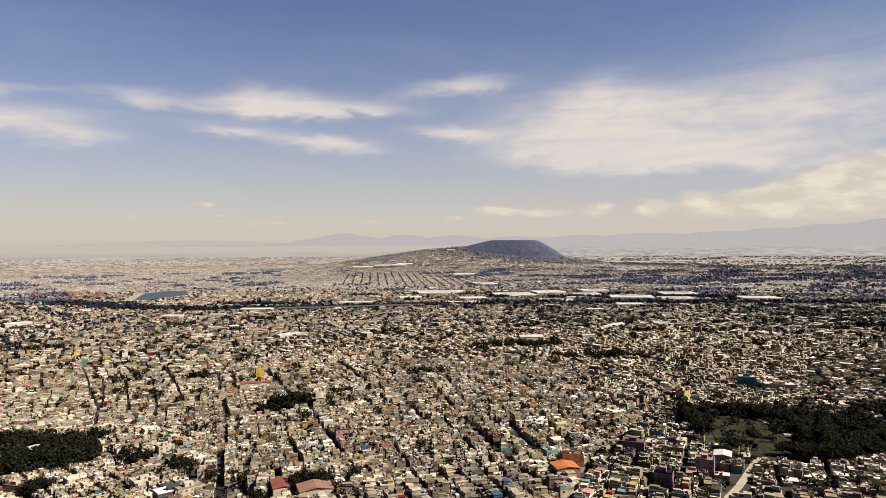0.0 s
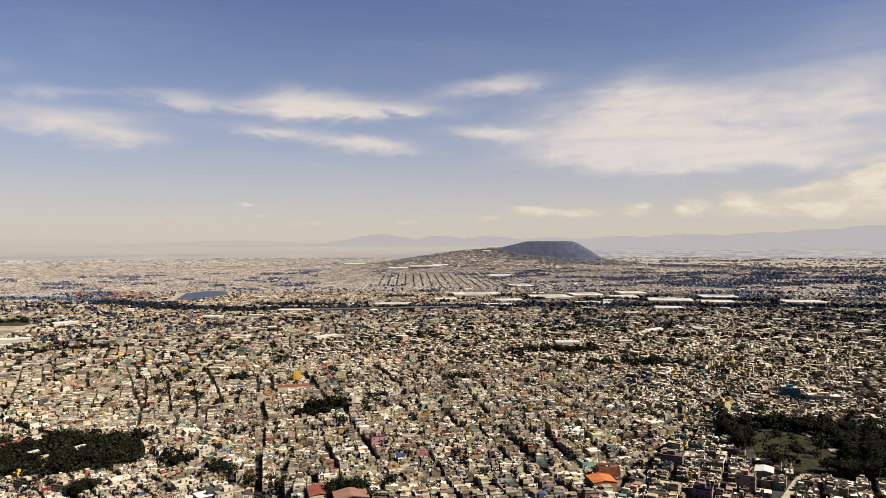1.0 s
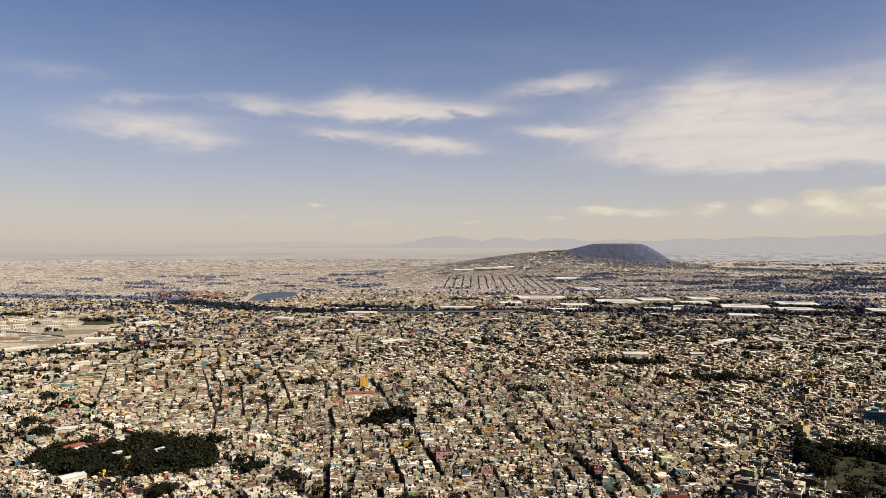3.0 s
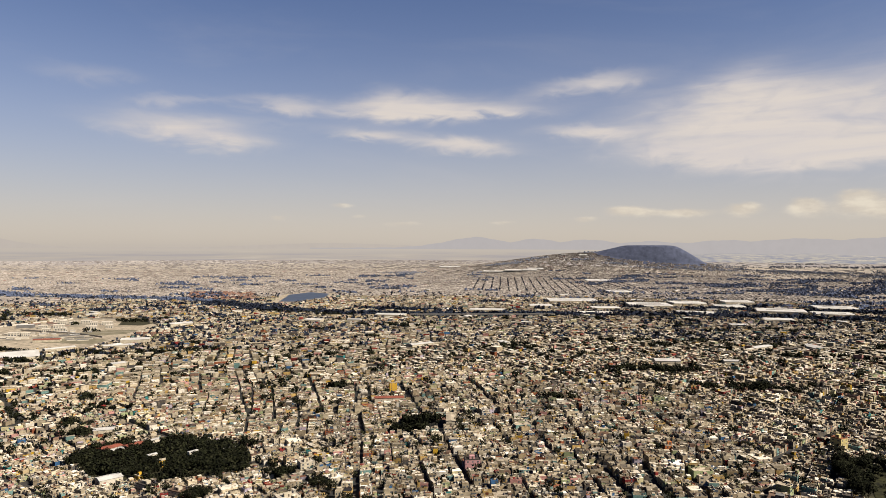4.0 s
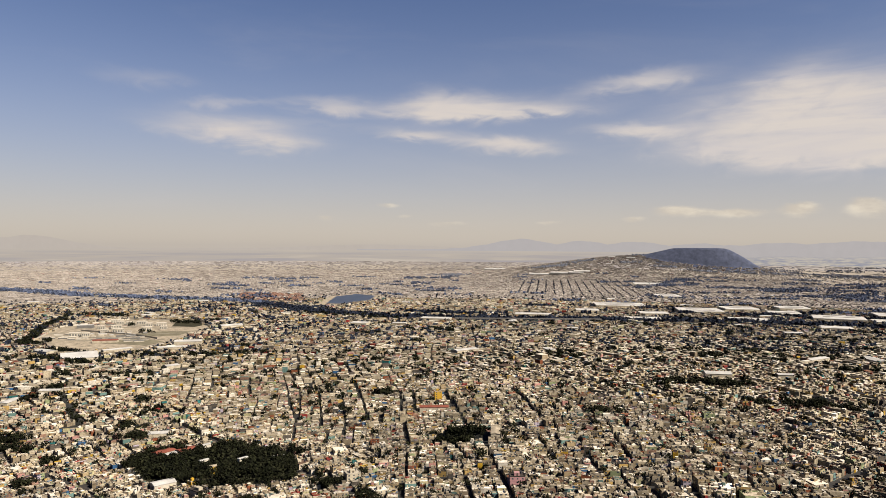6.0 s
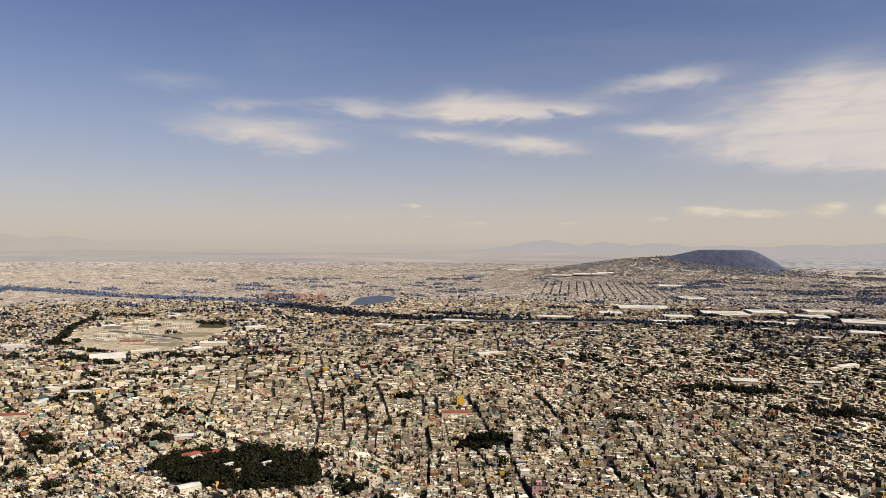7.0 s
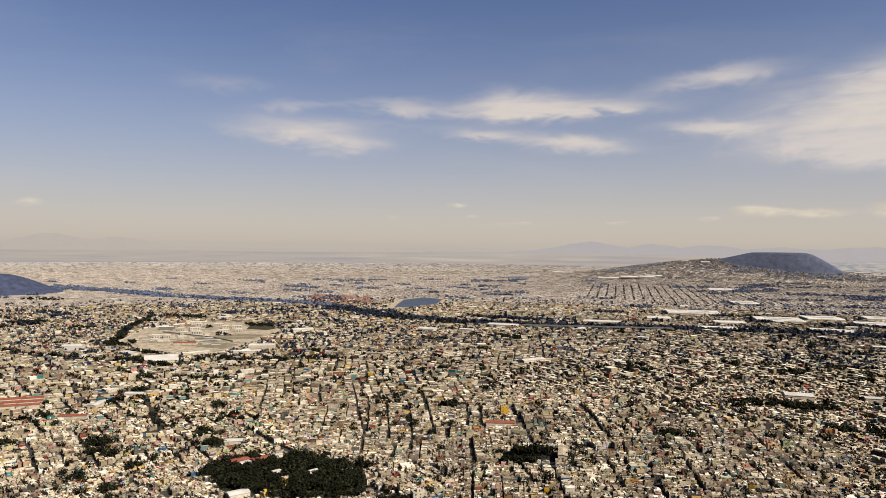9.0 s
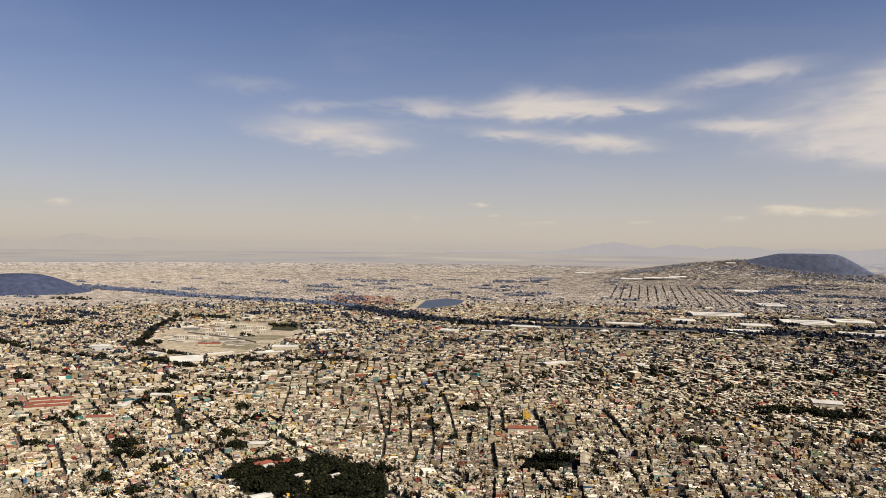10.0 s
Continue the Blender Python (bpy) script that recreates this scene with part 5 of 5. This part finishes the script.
def hill(name, x0, y0, rx, ry, height, mat, label):
    """A solid hill with gullied flanks."""
    nr, na = 48, 160
    rr, aa = np.meshgrid(np.linspace(0, 1, nr), np.linspace(0, 2 * np.pi, na, endpoint=False), indexing="ij")
    gully = 1 + 0.03 * np.sin(aa * 3 + 1) + 0.012 * np.sin(aa * 11 + rr * 4) + 0.006 * np.sin(aa * 23 + rr * 9)
    x = x0 + rr * rx * np.sin(aa) * gully
    y = y0 + rr * ry * np.cos(aa) * gully
    z = height(x, y, rr) + 2.0 * np.sin(x * 0.013) * np.cos(y * 0.011) * (1 - rr) - 7 * ease((rr - 0.85) / 0.15)
    v = place(np.stack([x, y, z], -1)).reshape(-1, 3)
    i, j = np.meshgrid(np.arange(nr - 1), np.arange(na), indexing="ij")
    k = (j + 1) % na
    f = np.stack([i * na + j, (i + 1) * na + j, (i + 1) * na + k, i * na + k], -1).reshape(-1, 4)[:, ::-1]
    return tagged(mesh_object(name, v, f, [mat], smooth=True), label, "hill")


# scrub and wood colours include a bluish tint that stands for haze
M_HILL = plain_material("hill scrub with a haze tint", (0.033, 0.038, 0.056), 0.40, 0.2)
M_HILL_LOW = plain_material("dark wood on a low hill with a haze tint", (0.021, 0.026, 0.044), 0.40, 0.2)
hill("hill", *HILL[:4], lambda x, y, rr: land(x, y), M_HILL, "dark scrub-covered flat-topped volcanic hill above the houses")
hill("hill", -3270, 2360, 430, 300, lambda x, y, rr: lie(x, y) + 89 * ease((1 - rr) / 0.85) ** 0.85, M_HILL_LOW, "low dark wooded hill at the edge of the plain")

# ---- trees ----


def crown_cloud(rnd, blobs, count, size):
    """Leaf clumps as small tilted quads spread through the blobs of a crown."""
    quads = []
    for _ in range(count):
        cx, cy, cz, r = blobs[rnd.randrange(len(blobs))]
        while True:
            d = Vector((rnd.uniform(-1, 1), rnd.uniform(-1, 1), rnd.uniform(-1, 1)))
            if 0.2 < d.length < 1:
                break
        d = d.normalized() * (d.length ** 0.45)
        c = Vector((cx, cy, cz)) + d * r
        nrm = (d + Vector((rnd.uniform(-0.6, 0.6), rnd.uniform(-0.6, 0.6), rnd.uniform(-0.2, 0.8)))).normalized()
        t = nrm.orthogonal().normalized()
        t.rotate(Matrix.Rotation(rnd.uniform(0, 6.28), 3, nrm))
        b = nrm.cross(t)
        s1, s2 = size * rnd.uniform(0.6, 1.2), size * rnd.uniform(0.5, 1.0)
        quads.append([tuple(c + t * e * s1 + b * f * s2) for e, f in ((-1, -0.6), (0.5, -1), (1, 0.5), (-0.4, 1))])
    return np.array(quads)


def crown_shape(rnd, height, spread):
    blobs = [(0, 0, height * 0.68, spread * 0.5)]
    for k in range(6):
        a = k * 1.05 + rnd.uniform(-0.3, 0.3)
        q = spread * rnd.uniform(0.28, 0.5)
        blobs.append((math.cos(a) * q, math.sin(a) * q, height * rnd.uniform(0.45, 0.8), spread * rnd.uniform(0.25, 0.4)))
    return blobs


def limb(bm, a, b, r1, r2):
    a, b = Vector(a), Vector(b)
    ax = (b - a).normalized()
    t = ax.orthogonal().normalized()
    s = ax.cross(t)
    rings = [[bm.verts.new(p + (t * math.cos(k * 1.0472) + s * math.sin(k * 1.0472)) * r) for k in range(6)] for p, r in ((a, r1), (b, r2))]
    for k in range(6):
        bm.faces.new((rings[0][k], rings[0][(k + 1) % 6], rings[1][(k + 1) % 6], rings[1][k]))


def make_tree(seed, height, spread, slim=False):
    rnd = random.Random(seed)
    tree = new("tree")
    bm = bmesh.new()
    limb(bm, (0, 0, -0.5), (0.1, 0, height * 0.35), 0.32, 0.24)
    limb(bm, (0.1, 0, height * 0.35), (0, 0.1, height * 0.75), 0.24, 0.08)
    blobs = crown_shape(rnd, height, spread) if not slim else [(0, 0, height * f, spread * w) for f, w in ((0.2, 0.42), (0.4, 0.45), (0.6, 0.36), (0.78, 0.24), (0.92, 0.12))]
    for bx, by, bz, br in blobs[1:]:
        if not slim:
            limb(bm, (0.1, 0, height * 0.33), (bx * 0.9, by * 0.9, bz), 0.14, 0.04)
    part("trunk", bm, M_BARK, tree)
    q = crown_cloud(rnd, blobs, 400, 0.58 if not slim else 0.42)
    bm = bmesh.new()
    for quad in q:
        bm.faces.new([bm.verts.new(p) for p in quad])
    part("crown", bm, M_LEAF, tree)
    return tree


def scatter(poly, n):
    p = np.array(poly, float)
    x, y = RNG.uniform(*[(p[:, k].min(), p[:, k].max()) for k in (0,)][0], n), RNG.uniform(p[:, 1].min(), p[:, 1].max(), n)
    ok = inside(poly, x, y)
    return np.stack([x[ok], y[ok]], 1)


def clump(x, y, rx, ry, n):
    return np.stack([x + rx * RNG.normal(0, 0.5, n), y + ry * RNG.normal(0, 0.5, n)], 1)


def along(line, width, n):
    p = np.array(line, float)
    seg = np.hypot(*np.diff(p, axis=0).T)
    d = RNG.random(n) * seg.sum()
    cum = np.concatenate([[0], np.cumsum(seg)])
    return np.stack([np.interp(d, cum, p[:, 0]), np.interp(d, cum, p[:, 1])], 1) + RNG.normal(0, width / 2, (n, 2))


def clear_of_buildings(p):
    ok = np.ones(len(p), bool)
    for cx, cy, rad in CLEARED:
        ok &= np.hypot(p[:, 0] - cx, p[:, 1] - cy) > rad * 0.8
    return p[ok]


near_trees = [scatter(PARK, 520)] + [clump(RNG.uniform(-490, -320), RNG.uniform(575, 660), 14, 9, 12) for _ in range(16)]
slope = scatter(RIGHT_PARK, 480)
uphill = slope / np.hypot(slope[:, 0], slope[:, 1])[:, None]
open_turf = np.any([inside(TURF, *(slope + uphill * step).T) for step in (0, 9, 18, 26)], axis=0)
keep = ~open_turf | (RNG.random(len(slope)) < 0.07)
near_trees.append(slope[keep])
CLUMPS = (
    (-687, 638, 12, 14, 20), (-655, 607, 26, 7, 26), (-873, 886, 20, 10, 26), (-793, 590, 16, 9, 16), (-580, 585, 12, 12, 12), (-546, 517, 12, 10, 10), (-613, 530, 20, 9, 10),
    (-555, 682, 18, 10, 22), (-601, 718, 10, 14, 10), (-948, 984, 14, 8, 10), (-833, 1005, 24, 8, 20), (-681, 853, 14, 7, 14), (-614, 806, 24, 10, 14), (-864, 704, 16, 6, 12), (-1188, 870, 40, 10, 22), (-845, 810, 10, 22, 16),
 (-345, 957, 20, 12, 22), (95, 925, 55, 10, 46), (125, 912, 25, 8, 22),
    (197, 818, 48, 10, 46), (340, 1108, 36, 12, 26), (-99, 1263, 45, 12, 26), (-160, 663, 28, 4, 30), (-160, 697, 28, 3, 44), (-88, 425, 22, 7, 22), (-300, 500, 14, 8, 14),
    (-330, 600, 25, 10, 24), (-250, 545, 14, 8, 12), (350, 540, 60, 30, 40), (-25, 760, 14, 6, 12),
)
for c in CLUMPS:
    near_trees.append(clump(*c))
near_trees.append(along(AVENUES[0][0], 9, 34))
near_trees.append(along(AVENUES[5][0], 7, 14))
near_trees = clear_of_buildings(np.concatenate(near_trees))
near_trees = near_trees[np.argsort(np.hypot(near_trees[:, 0], near_trees[:, 1]))]

TREE_LABELS = ("broad dark green tree with an uneven crown", "tall slim dark cypress among houses")
protos = [make_tree(1, 9.0, 7.5), make_tree(2, 7.5, 6.5), make_tree(3, 11.0, 8.0), make_tree(4, 11.0, 4.2, True)]
for k, (x, y) in enumerate(near_trees[:280]):
    kind = 3 if k % 9 == 4 else k % 3
    m = pose(x, y, float(lie(x, y)) + 0.3, 0, 0, RNG.uniform(0, 360))
    if k in (0, 1, 2, 4):
        ob = protos[kind]
        ob.matrix_world = m
    else:
        ob = copy_thing(protos[kind], m)
    tagged(ob, TREE_LABELS[kind == 3], "tree", "trees of the hillside quarter")


def tree_stuff(points, name, label, mat, count, size, height, spread, kinds=5):
    """Many trees in one mesh: crowns of leaf clumps, alike ones turned and sized differently."""
    base = []
    for k in range(kinds):
        rnd = random.Random(40 + k)
        base.append(crown_cloud(rnd, crown_shape(rnd, height, spread), count, size))
    x, y = points[:, 0], points[:, 1]
    z = lie(x, y)
    vs = []
    for k in range(kinds):
        sel = np.arange(len(x)) % kinds == k
        n = sel.sum()
        q = base[k].reshape(1, -1, 3)
        sc, a = RNG.uniform(0.7, 1.3, n)[:, None], RNG.uniform(0, 6.28, n)[:, None]
        px = x[sel][:, None] + (q[..., 0] * np.cos(a) - q[..., 1] * np.sin(a)) * sc
        py = y[sel][:, None] + (q[..., 0] * np.sin(a) + q[..., 1] * np.cos(a)) * sc
        vs.append(np.stack([px, py, z[sel][:, None] + q[..., 2] * sc * RNG.uniform(0.85, 1.2, n)[:, None]], -1).reshape(-1, 3))
    v = place(np.concatenate(vs))
    f = np.arange(len(v)).reshape(-1, 4)
    return tagged(mesh_object(name, v, f, [mat]), label, "trees", kind="stuff")


def street_trees(n, r0, r1, az0=-58, az1=36):
    r = np.sqrt(RNG.uniform(r0 * r0, r1 * r1, n))
    a = np.radians(RNG.uniform(az0, az1, n))
    return np.stack([r * np.sin(a), r * np.cos(a)], 1)


mid_trees = np.concatenate([near_trees[280:], street_trees(420, 600, 1500)])
seeds = street_trees(80, 900, 2400)
mid_trees = np.concatenate([mid_trees] + [clump(x, y, RNG.uniform(8, 40), RNG.uniform(6, 14), int(RNG.integers(4, 12))) for x, y in seeds])
mid_trees = np.concatenate([mid_trees, along(AVENUES[3][0], 16, 130), along(AVENUES[4][0], 14, 200), clump(-1600, 1840, 110, 25, 120), clump(-1240, 1750, 60, 25, 40), clump(-1906, 1496, 50, 12, 50), clump(-900, 2105, 150, 34, 130), clump(-753, 2045, 60, 26, 40), clump(-655, 1677, 36, 10, 22), clump(-480, 1800, 90, 60, 60), clump(-1900, 1510, 50, 40, 45), clump(-1645, 1465, 40, 40, 34), clump(-2600, 2120, 90, 60, 60), clump(-1030, 1092, 60, 7, 36), clump(-1120, 1110, 30, 12, 22), clump(-960, 1210, 50, 10, 24), clump(-1330, 1270, 60, 14, 40), clump(-1150, 1195, 60, 8, 34)])
mid_trees = np.concatenate([mid_trees] + [clump(x, y, RNG.uniform(12, 60), RNG.uniform(8, 18), int(RNG.integers(6, 18))) for x, y in street_trees(60, 1150, 2200, 5, 37)])
mid_trees = clear_of_buildings(mid_trees)
close = np.hypot(mid_trees[:, 0], mid_trees[:, 1]) < 950
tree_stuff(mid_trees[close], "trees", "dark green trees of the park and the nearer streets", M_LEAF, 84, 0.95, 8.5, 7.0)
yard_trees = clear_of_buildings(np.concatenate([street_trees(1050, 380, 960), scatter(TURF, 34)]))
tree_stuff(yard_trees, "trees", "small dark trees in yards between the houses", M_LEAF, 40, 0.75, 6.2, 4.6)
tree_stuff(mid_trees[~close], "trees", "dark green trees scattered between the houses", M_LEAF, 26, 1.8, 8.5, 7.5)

dots = clear_of_buildings(np.concatenate([street_trees(3600, 900, 3200), street_trees(1700, 1150, 2200, -46, 12), street_trees(1500, 1150, 2300, 5, 37), street_trees(1400, 1300, 3000, -56, -20)]))
dots = dots[~inside(COMPOUND, dots[:, 0], dots[:, 1]) & ~inside(SHORE, dots[:, 0], dots[:, 1])]
out = np.hypot(dots[:, 0], dots[:, 1]) > 1500
tree_stuff(dots[~out], "trees", "single dark trees in yards and streets", M_LEAF, 14, 1.8, 5.8, 5.2)
tree_stuff(dots[out], "trees", "single dark trees in yards and streets of the plain", M_LEAF_FAR_HAZE, 8, 2.8, 7.5, 7.5)

far = [along(AVENUES[2][0], 46, 3300), clump(-2740, 2630, 330, 30, 200), clump(-1100, 2250, 120, 26, 110), clump(-600, 2260, 200, 26, 160), clump(480, 2500, 140, 30, 120), clump(900, 2480, 300, 40, 220)]
for x, y in street_trees(150, 2000, 5200):
    far.append(clump(x, y, RNG.uniform(25, 110), RNG.uniform(12, 30), int(RNG.integers(10, 28))))
for x, y in street_trees(80, 3600, 6600, 12, 38):
    far.append(clump(x, y, RNG.uniform(60, 240), RNG.uniform(15, 40), int(RNG.integers(16, 40))))
for x, y in street_trees(60, 5600, 9800, 9, 38):
    far.append(clump(x, y, RNG.uniform(100, 420), RNG.uniform(20, 60), int(RNG.integers(16, 40))))
for x, y in street_trees(140, 2300, 5200, 3, 38):
    far.append(clump(x, y, RNG.uniform(40, 200), RNG.uniform(15, 40), int(RNG.integers(16, 44))))
for x, y, w, d, n in ((-560, 5700, 170, 50, 150), (-330, 5850, 120, 40, 70), (60, 5650, 90, 30, 50), (330, 5500, 120, 25, 70), (620, 5400, 150, 25, 80), (900, 5480, 140, 30, 80), (170, 6040, 110, 20, 60), (1150, 5600, 200, 50, 90), (420, 4550, 60, 12, 30), (-1420, 4700, 130, 14, 60), (-560, 4300, 50, 10, 16)):
    far.append(clump(x, y, w, d, n))
far.append(clump(-1300, 5200, 160, 50, 120))
far = clear_of_buildings(np.concatenate(far))
far = far[~inside(COMPOUND, far[:, 0], far[:, 1]) & ~inside(SHORE, far[:, 0], far[:, 1])]
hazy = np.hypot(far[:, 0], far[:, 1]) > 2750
avenue_trees = np.concatenate([along(line, 3, 110) for line in GRID])
tree_stuff(avenue_trees, "trees", "rows of small dark street trees in a far grid quarter", M_LEAF_FAR_HAZE, 7, 1.7, 5.5, 4.5)
tree_stuff(far[~hazy], "trees", "dark trees in belts and clumps over the plain", M_LEAF_FAR_HAZE, 8, 3.9, 10.0, 11.0)
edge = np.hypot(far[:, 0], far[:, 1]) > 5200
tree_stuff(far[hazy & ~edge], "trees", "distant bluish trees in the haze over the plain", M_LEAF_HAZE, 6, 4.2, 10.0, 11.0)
tree_stuff(far[edge], "trees", "pale bluish woods in the haze at the edge of the basin", M_LEAF_EDGE_HAZE, 5, 5.0, 11.0, 14.0)

# ---- mast and viaduct ----
M_MAST_RED = plain_material("red mast paint", (0.25, 0.05, 0.035), 0.15, 2.0, 0.5)
M_MAST_WHITE = plain_material("white mast paint", (0.36, 0.34, 0.31), 0.15, 2.0, 0.5)


def lattice_mast(x, y, high):
    """A guyed radio mast: three legs with cross bracing, painted in red and white bands."""
    ob = thing("radio_mast", x, y, 0, "slim lattice radio mast painted in red and white bands", "mast")
    bands = 8
    for k in range(bands):
        z0, z1 = high * k / bands, high * (k + 1) / bands
        r0, r1 = 1.7 * (1 - 0.7 * k / bands), 1.7 * (1 - 0.7 * (k + 1) / bands)
        bm = bmesh.new()
        for i in range(3):
            a, b = i * 2.0944, (i + 1) * 2.0944
            p0, p1 = (r0 * math.cos(a), r0 * math.sin(a), z0), (r1 * math.cos(a), r1 * math.sin(a), z1)
            q0, q1 = (r0 * math.cos(b), r0 * math.sin(b), z0), (r1 * math.cos(b), r1 * math.sin(b), z1)
            limb(bm, p0, p1, 0.1, 0.1)
            limb(bm, p0, q1, 0.06, 0.06)
            limb(bm, q0, p1, 0.06, 0.06)
            limb(bm, p1, q1, 0.06, 0.06)
        part("section", bm, M_MAST_RED if k % 2 == 0 else M_MAST_WHITE, ob, "red lattice section" if k % 2 == 0 else "white lattice section")
    part("antenna", solid(-0.12, 0.12, -0.12, 0.12, high, high + 4), M_MAST_RED, ob)


lattice_mast(-489, 751, 26)


def viaduct(x1, y1, x2, y2):
    """A raised railway on single columns."""
    n = math.hypot(x2 - x1, y2 - y1)
    cx, cy = (x1 + x2) / 2, (y1 + y2) / 2
    k = shrink(cx, cy)
    ob = thing("viaduct", cx, cy, math.degrees(math.atan2(x2 - x1, y2 - y1)), "raised concrete railway viaduct on columns beside trees", "bridge")
    half = n * k / 2
    part("deck", solid(-5 * k, 5 * k, -half, half, 9 * k, 11 * k), M_GREY, ob)
    for e in (-1, 1):
        part("parapet", solid(*sorted((e * 4.6 * k, e * 5 * k)), -half, half, 11 * k, 12.2 * k), M_GREY, ob)
    for q in range(int(n / 26)):
        yy = -half + (q + 0.5) * 26 * k
        part("column", solid(-1.4 * k, 1.4 * k, yy - 1.1 * k, yy + 1.1 * k, -2, 9 * k), M_PALE, ob)


viaduct(-499, 2040, -60, 2150)

# ---- the houses ----
zone = lots(300, 1150, 6.0, 0.93)
zone = zone[np.argsort(np.hypot(zone[:, 0], zone[:, 1]))]
az = np.degrees(np.arctan2(zone[:, 0], zone[:, 1]))
r = np.hypot(zone[:, 0], zone[:, 1])
nearest = (az > -46) & (az < 34) & (r > 362) & free(zone[:, 0], zone[:, 1], 7.0)
first = np.flatnonzero(nearest)[:300]
house_row(zone[first])
rest = np.delete(zone, first, axis=0)
TOWN = [M_WALL, M_ROOF, M_GLASS, M_TANK]
pile = Pile()
near_houses(rest, pile)
near_houses(zone[first], pile, False)
pile.build("houses", TOWN, "packed flat-roofed concrete houses in many faded paints", "houses")
pile = Pile()
t = lots(1150, 2990, 6.8, 0.70)
red = inside(BRICK_ZONE, t[:, 0], t[:, 1]) & (RNG.random(len(t)) < 0.75)
off = np.hypot(t[:, 0], t[:, 1]) > 2100
mid_houses(t[~red & ~off], pile)
mid_houses(t[~red & off], pile, rear_too=False)
pile.build("houses", [M_WALL_MID, M_ROOF_MID], "dense low houses covering the plain in tan and grey", "houses")
pile = Pile()
t2 = lots(2990, 5000, 20.0, 0.93)
red2 = inside(BRICK_ZONE, t2[:, 0], t2[:, 1]) & (RNG.random(len(t2)) < 0.8)
mid_houses(t2[~red2], pile, 0.15, False)
t3 = lots(5000, 6600, 25.0, 0.95)
slope_side = (t3[:, 0] > -1500) & (t3[:, 0] < 1700)
mid_houses(t3[(slope_side & (t3[:, 0] < 1250)) | (RNG.random(len(t3)) < np.where(t3[:, 0] > 1250, 0.3, 0.6))], pile, 0.05, False)
pile.build("houses", [M_WALL_PLAIN, M_ROOF_PLAIN], "far quarters of small haze-paled houses with straight streets", "houses")
pile = Pile()
t4 = lots(6600, 10400, 64.0, 0.72)
bearing = np.degrees(np.arctan2(t4[:, 0], t4[:, 1]))
mid_houses(t4[RNG.random(len(t4)) < np.where(bearing > 7, 0.10, 0.5)], pile, 0.05, False)
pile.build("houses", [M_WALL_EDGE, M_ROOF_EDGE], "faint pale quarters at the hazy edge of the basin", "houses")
pile = Pile()
mid_houses(t[red], pile)
mid_houses(t2[red2], pile, 0.2, False)
pile.build("houses", [M_BRICK, M_BRICK], "uniform estate of brick-red houses on the plain", "houses")
